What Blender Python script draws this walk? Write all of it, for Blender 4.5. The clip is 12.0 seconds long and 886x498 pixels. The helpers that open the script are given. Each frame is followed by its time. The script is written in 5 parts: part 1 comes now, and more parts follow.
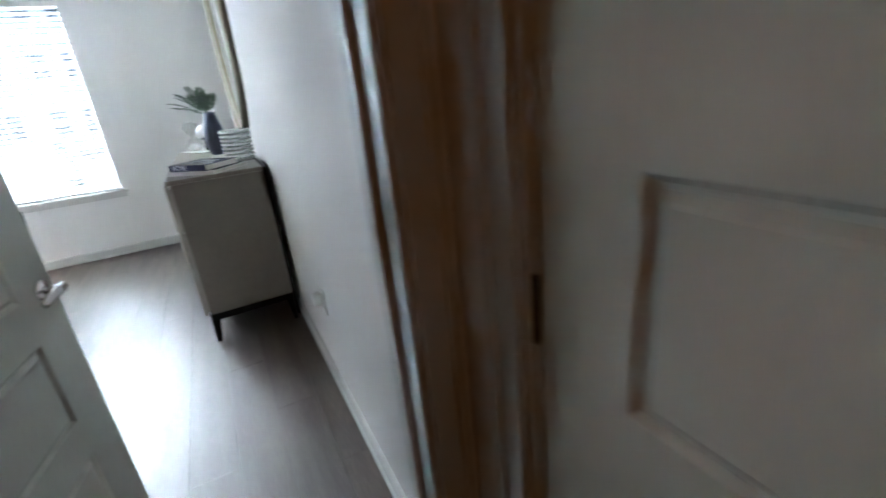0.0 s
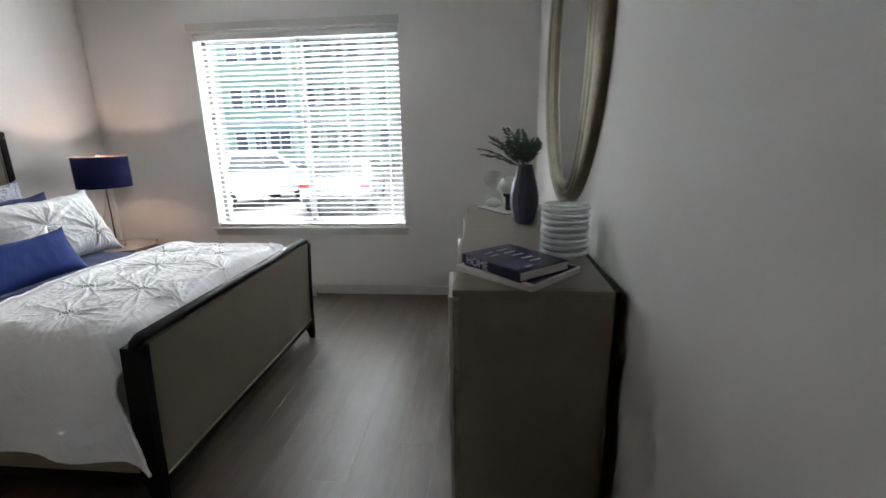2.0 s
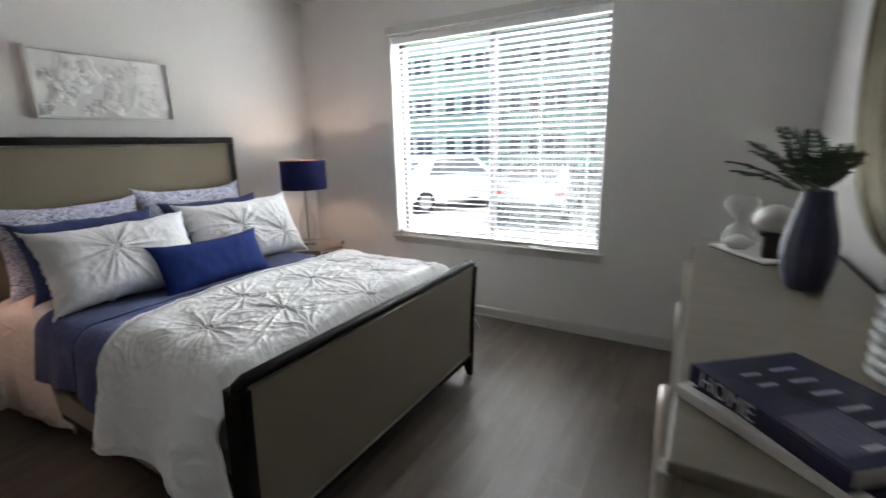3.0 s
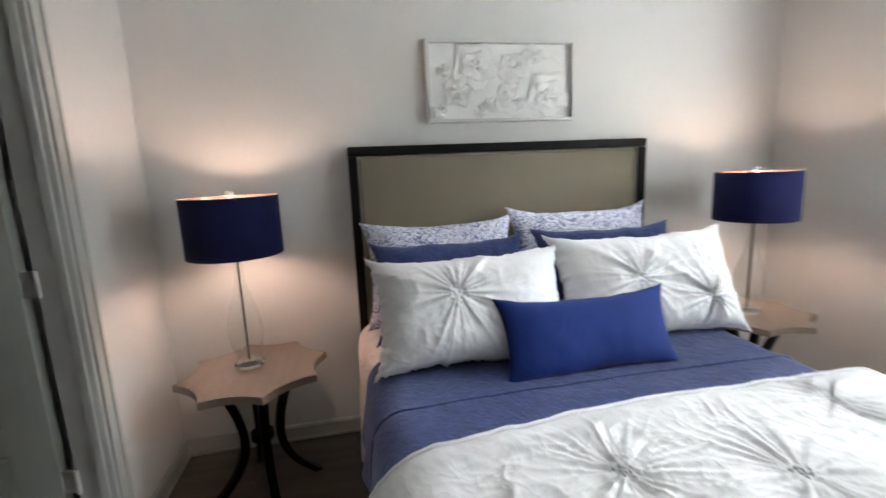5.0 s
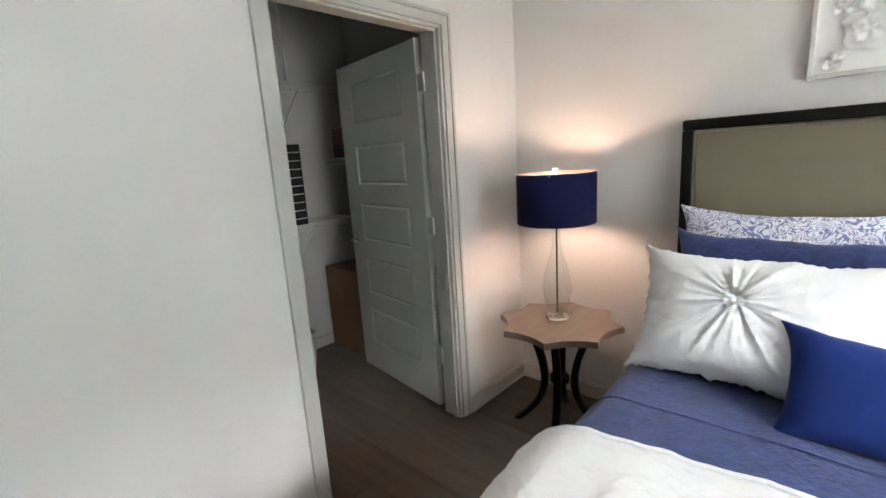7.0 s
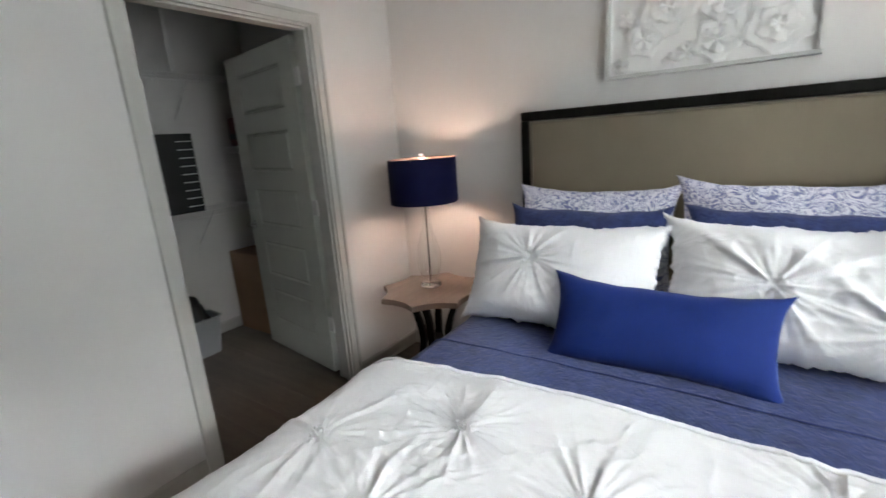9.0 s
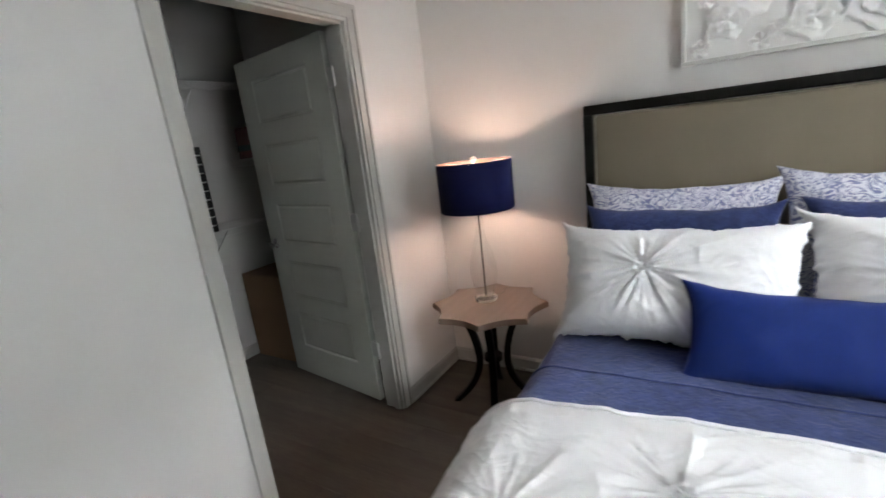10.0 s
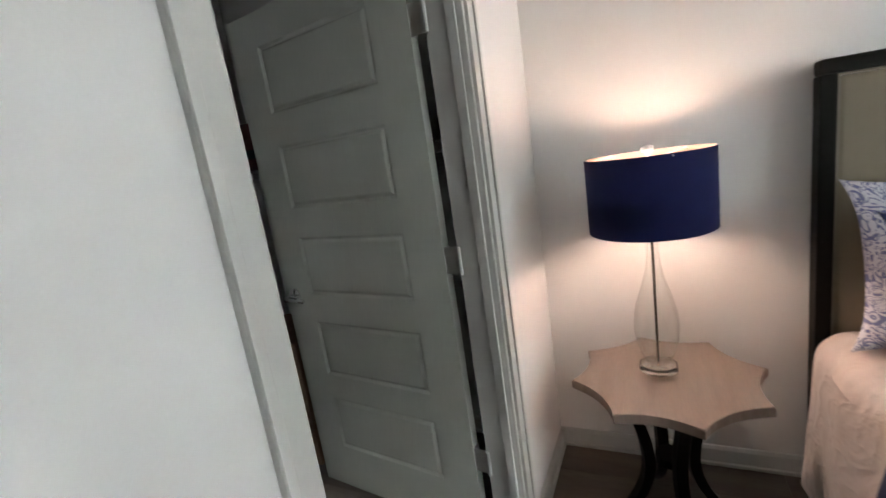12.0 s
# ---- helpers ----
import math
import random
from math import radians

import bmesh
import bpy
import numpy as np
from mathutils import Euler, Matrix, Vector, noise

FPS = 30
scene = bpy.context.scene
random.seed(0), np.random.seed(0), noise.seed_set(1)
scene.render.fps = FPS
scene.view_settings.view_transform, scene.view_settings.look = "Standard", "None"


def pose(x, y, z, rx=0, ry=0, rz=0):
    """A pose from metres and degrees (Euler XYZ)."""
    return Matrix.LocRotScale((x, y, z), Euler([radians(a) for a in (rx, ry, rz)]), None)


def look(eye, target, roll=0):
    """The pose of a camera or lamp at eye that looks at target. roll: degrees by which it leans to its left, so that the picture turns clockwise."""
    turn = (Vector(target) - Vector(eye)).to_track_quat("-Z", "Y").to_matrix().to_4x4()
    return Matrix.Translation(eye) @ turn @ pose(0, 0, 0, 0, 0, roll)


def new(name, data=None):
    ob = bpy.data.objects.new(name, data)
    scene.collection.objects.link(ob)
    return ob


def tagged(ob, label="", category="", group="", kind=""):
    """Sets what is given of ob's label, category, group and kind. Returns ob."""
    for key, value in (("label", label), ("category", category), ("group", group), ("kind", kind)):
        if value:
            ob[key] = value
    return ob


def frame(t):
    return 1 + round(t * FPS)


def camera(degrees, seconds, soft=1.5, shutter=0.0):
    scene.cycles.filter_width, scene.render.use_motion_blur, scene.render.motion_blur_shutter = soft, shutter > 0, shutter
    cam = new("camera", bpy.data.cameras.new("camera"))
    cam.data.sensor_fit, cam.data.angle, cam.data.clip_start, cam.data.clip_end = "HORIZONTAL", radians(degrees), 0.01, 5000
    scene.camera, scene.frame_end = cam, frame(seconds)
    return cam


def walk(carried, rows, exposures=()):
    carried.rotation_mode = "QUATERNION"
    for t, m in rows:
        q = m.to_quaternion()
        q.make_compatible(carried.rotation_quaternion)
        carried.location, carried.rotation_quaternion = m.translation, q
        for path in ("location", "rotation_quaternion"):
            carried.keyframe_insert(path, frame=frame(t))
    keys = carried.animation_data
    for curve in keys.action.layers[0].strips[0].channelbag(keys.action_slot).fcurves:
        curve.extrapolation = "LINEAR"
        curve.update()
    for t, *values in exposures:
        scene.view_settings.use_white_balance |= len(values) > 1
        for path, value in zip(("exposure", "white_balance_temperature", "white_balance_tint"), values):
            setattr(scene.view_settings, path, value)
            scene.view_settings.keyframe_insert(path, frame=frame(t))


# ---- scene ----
cam = camera(89.6, 12.0, shutter=0.35)
PATH = [
    (0, (0.137, 0.916, 1.35), (0.944, 2.604, 0.642), -6.1),
    (0.5, (0.021, 1.256, 1.411), (0.53, 3.071, 0.742), -4.5),
    (1, (-0.023, 1.645, 1.441), (0.363, 3.509, 0.83), -5.8),
    (1.5, (0.017, 2.024, 1.469), (0.052, 3.956, 0.952), -4.9),
    (2, (-0.02, 2.373, 1.459), (-0.205, 4.301, 0.959), -1.2),
    (2.5, (-0.052, 2.7, 1.444), (-0.544, 4.579, 0.967), -2.1),
    (3, (-0.111, 3.013, 1.458), (-1.096, 4.691, 0.995), -1.2),
    (3.5, (-0.388, 3.264, 1.437), (-1.731, 4.674, 0.98), -1.7),
    (5.5, (-1.342, 3.877, 1.413), (-3.284, 3.574, 1.044), -3.4),
    (6, (-1.402, 4.012, 1.435), (-3.052, 2.954, 1.039), -5.4),
    (6.5, (-1.281, 4.155, 1.447), (-2.781, 2.893, 1.051), -4.7),
    (8.5, (-1.139, 4.768, 1.44), (-2.444, 3.318, 0.997), -3.1),
    (9, (-1.183, 4.784, 1.434), (-2.766, 3.66, 0.954), -4.1),
    (9.5, (-1.232, 4.652, 1.459), (-2.890, 3.646, 0.969), -5.7),
    (10, (-1.151, 4.3, 1.465), (-2.794, 3.265, 0.987), -6.8),
    (10.5, (-1.117, 3.935, 1.419), (-2.742, 2.866, 0.953), -8.3),
    (11, (-1.29, 3.657, 1.41), (-2.903, 2.568, 0.948), -8.0),
    (11.5, (-1.439, 3.426, 1.39), (-3.205, 2.599, 0.944), -7.1),
    (12, (-1.623, 3.267, 1.418), (-3.382, 2.404, 1.018), -8.6),
]
walk(cam, [(t, look(eye, target, roll)) for t, eye, target, roll in PATH],
     [(0, 4.3, 5650, 6), (0.5, 4.62, 5800, 8), (1.0, 3.85, 5850, 7), (1.5, 2.78, 6400, 9), (2.0, 2.66, 6400, 10), (2.5, 2.68, 6450, 10), (3.5, 2.5, 6450, 11), (5.5, 3.2, 6450, 8), (6.5, 3.42, 6650, 9), (8.5, 3.05, 6550, 9), (9.0, 2.85, 6500, 10), (9.5, 2.76, 6500, 10), (10.0, 3.0, 6500, 11), (10.5, 3.25, 6600, 11), (11.4, 3.22, 6550, 10), (12, 3.48, 6450, 9)])

# ---- world and light ----
world = bpy.data.worlds.new("sky")
scene.world = world
world.use_nodes = True
wn = world.node_tree
sky = wn.nodes.new("ShaderNodeTexSky")
sky.sky_type, sky.sun_disc = "NISHITA", False
sky.sun_elevation, sky.sun_rotation = radians(57), radians(27)
sky.air_density, sky.dust_density, sky.ozone_density = 0.6, 5.0, 0.5
wn.links.new(sky.outputs[0], wn.nodes["Background"].inputs[0])
wn.nodes["Background"].inputs[1].default_value = 0.12
sun = new("sun", bpy.data.lights.new("sun", "SUN"))
sun.data.energy, sun.data.angle, sun.data.color = 1.0, radians(20), (1.0, 0.96, 0.9)
# unseen area lamp added outside, above the view, to boost the window's daylight
sky_fill = new("added_window_fill", bpy.data.lights.new("added_window_fill", "AREA"))
sky_fill.data.shape, sky_fill.data.size, sky_fill.data.size_y = "RECTANGLE", 6.5, 2.8
sky_fill.data.energy, sky_fill.data.color = 1270, (0.93, 0.97, 1.0)
sky_fill.matrix_world = look((-1.635, 9.9, 5.05), (-1.635, 6.3, 1.5))
sun.matrix_world = look((4, 8, 14), (0, 0, 0))


def lamp_light(name, x, y, z, watts, colour, radius):
    ob = new(name, bpy.data.lights.new(name, "POINT"))
    ob.data.energy, ob.data.color, ob.data.shadow_soft_size = watts, colour, radius
    ob.location = (x, y, z)
    return ob


# ---- materials ----
def material(name, colour, rough=0.6, metal=0.0, vary=0.08, scale=6.0, fine=120.0, bump=0.1, stretch=(1, 1, 1), second=None,
             random_part=0.0, coat=0.0, spec=0.5, sheen=0.0):
    """A surface with slow stains and fine grain; second is a colour that the slow noise mixes in."""
    m = bpy.data.materials.new(name)
    m.use_nodes = True
    nt = m.node_tree
    b = nt.nodes["Principled BSDF"]
    b.inputs["Roughness"].default_value, b.inputs["Metallic"].default_value = rough, metal
    b.inputs["Coat Weight"].default_value = coat
    b.inputs["Specular IOR Level"].default_value = spec
    b.inputs["Sheen Weight"].default_value = sheen
    tc = nt.nodes.new("ShaderNodeTexCoord")
    mp = nt.nodes.new("ShaderNodeMapping")
    mp.inputs["Scale"].default_value = stretch
    nt.links.new(tc.outputs["Object"], mp.inputs[0])
    slow = nt.nodes.new("ShaderNodeTexNoise")
    slow.inputs["Scale"].default_value, slow.inputs["Detail"].default_value = scale, 5
    grain = nt.nodes.new("ShaderNodeTexNoise")
    grain.inputs["Scale"].default_value, grain.inputs["Detail"].default_value = fine, 3
    for n in (slow, grain):
        nt.links.new(mp.outputs[0], n.inputs["Vector"])
    ramp = nt.nodes.new("ShaderNodeValToRGB")
    lo = second if second else [c * (1 - vary) for c in colour]
    hi = colour if second else [min(1, c * (1 + vary)) for c in colour]
    ramp.color_ramp.elements[0].position, ramp.color_ramp.elements[1].position = 0.3, 0.7
    ramp.color_ramp.elements[0].color, ramp.color_ramp.elements[1].color = (*lo, 1), (*hi, 1)
    nt.links.new(slow.outputs["Fac"], ramp.inputs[0])
    last = ramp.outputs[0]
    mix = nt.nodes.new("ShaderNodeMix")
    mix.data_type, mix.blend_type = "RGBA", "MULTIPLY"
    mix.inputs[0].default_value = 1.0
    gr = nt.nodes.new("ShaderNodeMapRange")
    gr.inputs["To Min"].default_value, gr.inputs["To Max"].default_value = 1 - vary * 1.5, 1 + vary
    nt.links.new(grain.outputs["Fac"], gr.inputs["Value"])
    nt.links.new(last, mix.inputs[6])
    nt.links.new(gr.outputs[0], mix.inputs[7])
    last = mix.outputs[2]
    if random_part:
        info = nt.nodes.new("ShaderNodeObjectInfo")
        rr = nt.nodes.new("ShaderNodeMapRange")
        rr.inputs["To Min"].default_value, rr.inputs["To Max"].default_value = 1 - random_part, 1 + random_part
        nt.links.new(info.outputs["Random"], rr.inputs["Value"])
        m2 = nt.nodes.new("ShaderNodeMix")
        m2.data_type, m2.blend_type = "RGBA", "MULTIPLY"
        m2.inputs[0].default_value = 1.0
        nt.links.new(last, m2.inputs[6])
        nt.links.new(rr.outputs[0], m2.inputs[7])
        last = m2.outputs[2]
        off = nt.nodes.new("ShaderNodeVectorMath")
        off.operation = "MULTIPLY_ADD"
        off.inputs[1].default_value = (1, 1, 1)
        cmb = nt.nodes.new("ShaderNodeCombineXYZ")
        sc = nt.nodes.new("ShaderNodeMath")
        sc.operation = "MULTIPLY"
        sc.inputs[1].default_value = 37.0
        nt.links.new(info.outputs["Random"], sc.inputs[0])
        nt.links.new(sc.outputs[0], cmb.inputs[0])
        nt.links.new(sc.outputs[0], cmb.inputs[1])
        nt.links.new(tc.outputs["Object"], off.inputs[0])
        nt.links.new(cmb.outputs[0], off.inputs[2])
        nt.links.new(off.outputs[0], mp.inputs[0])
    nt.links.new(last, b.inputs["Base Color"])
    if bump:
        bp = nt.nodes.new("ShaderNodeBump")
        bp.inputs["Strength"].default_value, bp.inputs["Distance"].default_value = bump, 0.002
        nt.links.new(grain.outputs["Fac"], bp.inputs["Height"])
        nt.links.new(bp.outputs[0], b.inputs["Normal"])
    return m


def glass(name, colour=(1, 1, 1), rough=0.0, ior=1.45):
    m = bpy.data.materials.new(name)
    m.use_nodes = True
    b = m.node_tree.nodes["Principled BSDF"]
    b.inputs["Base Color"].default_value = (*colour, 1)
    b.inputs["Transmission Weight"].default_value = 1.0
    b.inputs["Roughness"].default_value, b.inputs["IOR"].default_value = rough, ior
    return m


def thin_glass(name, tint, rough=0.03, amount=0.45, caught_light=0.0):
    """Thin clear glass: see-through, with gloss that grows at grazing angles; the last value mixes in white as painted
    highlight.
    """
    m = bpy.data.materials.new(name)
    m.use_nodes = True
    nt = m.node_tree
    nt.nodes.remove(nt.nodes["Principled BSDF"])
    clear, gloss, mix, lw, pw, ma = (nt.nodes.new(k) for k in ("ShaderNodeBsdfTransparent", "ShaderNodeBsdfGlossy", "ShaderNodeMixShader", "ShaderNodeLayerWeight", "ShaderNodeMath", "ShaderNodeMath"))
    clear.inputs[0].default_value = (*tint, 1)
    gloss.inputs["Roughness"].default_value = rough
    pw.operation, pw.inputs[1].default_value = "POWER", 3.0
    ma.operation, ma.inputs[1].default_value, ma.inputs[2].default_value = "MULTIPLY_ADD", amount, 0.07
    nt.links.new(lw.outputs["Facing"], pw.inputs[0])
    nt.links.new(pw.outputs[0], ma.inputs[0])
    nt.links.new(ma.outputs[0], mix.inputs[0])
    nt.links.new(clear.outputs[0], mix.inputs[1])
    nt.links.new(gloss.outputs[0], mix.inputs[2])
    last = mix
    if caught_light:
        white, last = nt.nodes.new("ShaderNodeBsdfDiffuse"), nt.nodes.new("ShaderNodeMixShader")
        white.inputs[0].default_value = (0.9, 0.92, 0.92, 1)
        last.inputs[0].default_value = caught_light
        nt.links.new(mix.outputs[0], last.inputs[1])
        nt.links.new(white.outputs[0], last.inputs[2])
    nt.links.new(last.outputs[0], nt.nodes["Material Output"].inputs["Surface"])
    return m


def glow(name, colour, strength):
    m = bpy.data.materials.new(name)
    m.use_nodes = True
    b = m.node_tree.nodes["Principled BSDF"]
    b.inputs["Base Color"].default_value = (*colour, 1)
    b.inputs["Emission Color"].default_value = (*colour, 1)
    b.inputs["Emission Strength"].default_value = strength
    return m


WALL = material("wall_paint", (0.645, 0.64, 0.625), 0.75, vary=0.025, scale=1.5, fine=260, bump=0.12)
CEIL = material("ceiling_paint", (0.62, 0.62, 0.61), 0.85, vary=0.02, scale=2, fine=200, bump=0.15)
TRIM = material("trim_paint", (0.47, 0.475, 0.45), 0.38, vary=0.03, scale=3, fine=160, bump=0.04)
DOOR = material("door_paint", (0.555, 0.59, 0.535), 0.22, vary=0.03, scale=3, fine=90, bump=0.08, stretch=(1, 1, 0.2))
PLANK = material("vinyl_plank", (0.125, 0.099, 0.079), 0.42, vary=0.28, scale=2.2, fine=26, bump=0.12, stretch=(6, 0.55, 1),
                 second=(0.070, 0.052, 0.040), random_part=0.06, spec=0.65)
BLACKWOOD = material("black_wood", (0.006, 0.0055, 0.005), 0.5, vary=0.2, scale=8, fine=60, bump=0.06, spec=0.16)
TAUPE = material("taupe_fabric", (0.195, 0.168, 0.118), 0.8, vary=0.06, scale=3, fine=420, bump=0.25, sheen=0.2)
TAUPEWOOD = material("taupe_lacquer", (0.212, 0.192, 0.150), 0.3, vary=0.07, scale=4, fine=40, bump=0.03, stretch=(1, 6, 1))
CHAMPAGNE = material("champagne_lacquer", (0.42, 0.39, 0.34), 0.25, vary=0.05, scale=4, fine=40, bump=0.02)
WHITECLOTH = material("white_cotton", (0.70, 0.70, 0.71), 0.9, vary=0.03, scale=5, fine=300, bump=0.25, sheen=0.2)
PINKCLOTH = material("blush_cotton", (0.74, 0.655, 0.61), 0.85, vary=0.04, scale=5, fine=280, bump=0.25, sheen=0.2)
QUILT = material("blue_quilt", (0.034, 0.050, 0.150), 0.9, vary=0.2, scale=22, fine=52, bump=1.0, sheen=0.15, spec=0.2)
ROYAL = material("royal_blue_cloth", (0.007, 0.024, 0.145), 0.8, vary=0.1, scale=6, fine=420, bump=0.25, sheen=0.05, spec=0.2)
NAVY = material("navy_shade_cloth", (0.0085, 0.011, 0.055), 0.8, vary=0.12, scale=8, fine=500, bump=0.15, spec=0.15)
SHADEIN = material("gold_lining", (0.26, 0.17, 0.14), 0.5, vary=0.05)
NTTOP = material("washed_wood_top", (0.25, 0.192, 0.155), 0.34, vary=0.1, scale=3, fine=30, bump=0.04, stretch=(1, 7, 1))
HINGE = material("satin_nickel", (0.66, 0.66, 0.64), 0.5, 0.7, vary=0.04, fine=200, bump=0.03)
STEEL = material("brushed_steel", (0.55, 0.55, 0.54), 0.28, 1.0, vary=0.05, fine=200, bump=0.03)
CHROME = material("polished_chrome", (0.75, 0.75, 0.75), 0.08, 1.0, vary=0.02, bump=0)
SILVERLEAF = material("antique_silver_leaf", (0.155, 0.137, 0.096), 0.30, 0.9, vary=0.2, scale=9, fine=70, bump=0.12)
MIRROR = material("mirror_glass", (0.85, 0.86, 0.86), 0.015, 1.0, vary=0.0, bump=0)
PLASTER = material("white_paper", (0.86, 0.86, 0.85), 0.8, vary=0.03, fine=200, bump=0.1)
BLIND = material("white_faux_wood", (0.64, 0.64, 0.635), 0.45, vary=0.02, fine=60, bump=0.03)
# white vinyl, its colour darkened to offset the strong light at the window
VINYL = material("darkened_window_vinyl", (0.10, 0.10, 0.105), 0.4, vary=0.02, bump=0.02)
PLASTIC = material("white_plastic", (0.72, 0.72, 0.70), 0.35, vary=0.02, bump=0)
BRONZE = material("dark_bronze", (0.03, 0.022, 0.016), 0.5, 0.6, vary=0.2, bump=0.05)
DARKGAP = material("shadow_black_paint", (0.01, 0.01, 0.01), 0.6, vary=0.1, bump=0)
CLEAR = thin_glass("clear_glass", (0.97, 0.98, 0.975), 0.03, 0.85)
# heavy and rib glass get white mixed in to imitate caught window light
HEAVYGLASS = thin_glass("heavy_glass", (0.94, 0.96, 0.95), 0.08, 0.9, 0.10)
RIBGLASS = thin_glass("whitened_rib_glass", (0.92, 0.94, 0.94), 0.12, 0.9, 0.34)
SCREEN = thin_glass("insect_mesh", (0.62, 0.63, 0.64), 0.6, 0.0)
FOOTGLASS = glass("solid_lamp_glass", (0.96, 0.98, 0.97), 0.02, 1.45)
PANE = glass("window_glass", (0.98, 1, 0.99), 0, 1.01)
VASEBLUE = material("slate_blue_ceramic", (0.048, 0.053, 0.105), 0.3, vary=0.15, scale=10, fine=60, bump=0.06, coat=0.3)
LEAF = material("dark_green_frond", (0.035, 0.065, 0.035), 0.55, vary=0.3, scale=20, fine=80, bump=0.1)
BOOKNAVY = material("navy_book_cover", (0.03, 0.032, 0.07), 0.22, vary=0.1, scale=6, bump=0.02)
BOOKWHITE = material("white_book_cover", (0.7, 0.69, 0.68), 0.4, vary=0.04, bump=0.02)
PAGES = material("book_pages", (0.66, 0.63, 0.58), 0.8, vary=0.1, scale=3, fine=400, bump=0.3, stretch=(0.2, 0.2, 6))
CARD = material("brown_cardboard", (0.26, 0.16, 0.09), 0.85, vary=0.1, scale=4, fine=120, bump=0.1)
BLACKPLASTIC = material("black_plastic", (0.012, 0.012, 0.013), 0.45, vary=0.2, bump=0.05)
GREYPLASTIC = material("grey_plastic", (0.35, 0.37, 0.38), 0.5, vary=0.05, bump=0.05)
REDBOX = material("dark_red_box", (0.10, 0.02, 0.02), 0.6, vary=0.3, scale=12)
WIRE = material("white_coated_wire", (0.68, 0.68, 0.67), 0.35, vary=0.03, bump=0)


def crease(mat, scale, distance, strength, power):
    """Adds fine folded creases below the weave of a cloth."""
    nt = mat.node_tree
    b = nt.nodes["Principled BSDF"]
    weave = b.inputs["Normal"].links[0].from_node
    tc = nt.nodes.new("ShaderNodeTexCoord")
    n = nt.nodes.new("ShaderNodeTexNoise")
    n.inputs["Scale"].default_value, n.inputs["Detail"].default_value, n.inputs["Distortion"].default_value = scale, 2.5, 0.8
    sb, ab, pw, bp = (nt.nodes.new(k) for k in ("ShaderNodeMath", "ShaderNodeMath", "ShaderNodeMath", "ShaderNodeBump"))
    sb.operation, sb.inputs[1].default_value = "SUBTRACT", 0.5
    ab.operation = "ABSOLUTE"
    pw.operation, pw.inputs[1].default_value = "POWER", power
    bp.inputs["Strength"].default_value, bp.inputs["Distance"].default_value = strength, distance
    bp.invert = True
    nt.links.new(tc.outputs["Object"], n.inputs["Vector"])
    nt.links.new(n.outputs["Fac"], sb.inputs[0])
    nt.links.new(sb.outputs[0], ab.inputs[0])
    nt.links.new(ab.outputs[0], pw.inputs[0])
    nt.links.new(pw.outputs[0], bp.inputs["Height"])
    nt.links.new(bp.outputs[0], weave.inputs["Normal"])


crease(WHITECLOTH, 10.0, 0.022, 0.26, 0.7)
crease(QUILT, 30.0, 0.03, 0.28, 0.8)
crease(ROYAL, 5.0, 0.02, 0.35, 0.8)
crease(PINKCLOTH, 9.0, 0.03, 0.6, 0.7)


# ---- builders ----
def part(name, bm, mat, parent=None, label="", smooth=False):
    me = bpy.data.meshes.new(name)
    bm.normal_update()
    bm.to_mesh(me)
    bm.free()
    me.materials.append(mat)
    if smooth:
        for p in me.polygons:
            p.use_smooth = True
    ob = new(name, me)
    if parent:
        ob.parent = parent
    return tagged(ob, label)


def thing(name, at, label, category, group="", rz=0):
    ob = new(name)
    ob.empty_display_size = 0.1
    ob.matrix_world = pose(*at, 0, 0, rz)
    return tagged(ob, label, category, group)


def box(bm, x0, x1, y0, y1, z0, z1, bevel=0.0, seg=2):
    m = Matrix.LocRotScale(((x0 + x1) / 2, (y0 + y1) / 2, (z0 + z1) / 2), None, (x1 - x0, y1 - y0, z1 - z0))
    r = bmesh.ops.create_cube(bm, size=1, matrix=m)
    if bevel:
        es = list({e for v in r["verts"] for e in v.link_edges})
        bmesh.ops.bevel(bm, geom=es, offset=bevel, segments=seg, affect="EDGES", profile=0.6)
    return bm


def boxes(*rows, bevel=0.0):
    bm = bmesh.new()
    for r in rows:
        box(bm, *r, bevel=bevel)
    return bm


def thicken(bm, t):
    bm.normal_update()
    bmesh.ops.solidify(bm, geom=bm.faces[:], thickness=t)
    bmesh.ops.recalc_face_normals(bm, faces=bm.faces)
    return bm


def lathe(rows, n=40, cap=True):
    """A turned body from (radius, z) rows."""
    bm = bmesh.new()
    rings = [[bm.verts.new((r * math.cos(2 * math.pi * k / n), r * math.sin(2 * math.pi * k / n), z)) for k in range(n)] for r, z in rows]
    for a, b in zip(rings, rings[1:]):
        for k in range(n):
            bm.faces.new((a[k], a[(k + 1) % n], b[(k + 1) % n], b[k]))
    if cap:
        bm.faces.new(list(reversed(rings[0])))
        bm.faces.new(rings[-1])
    bmesh.ops.recalc_face_normals(bm, faces=bm.faces)
    return bm


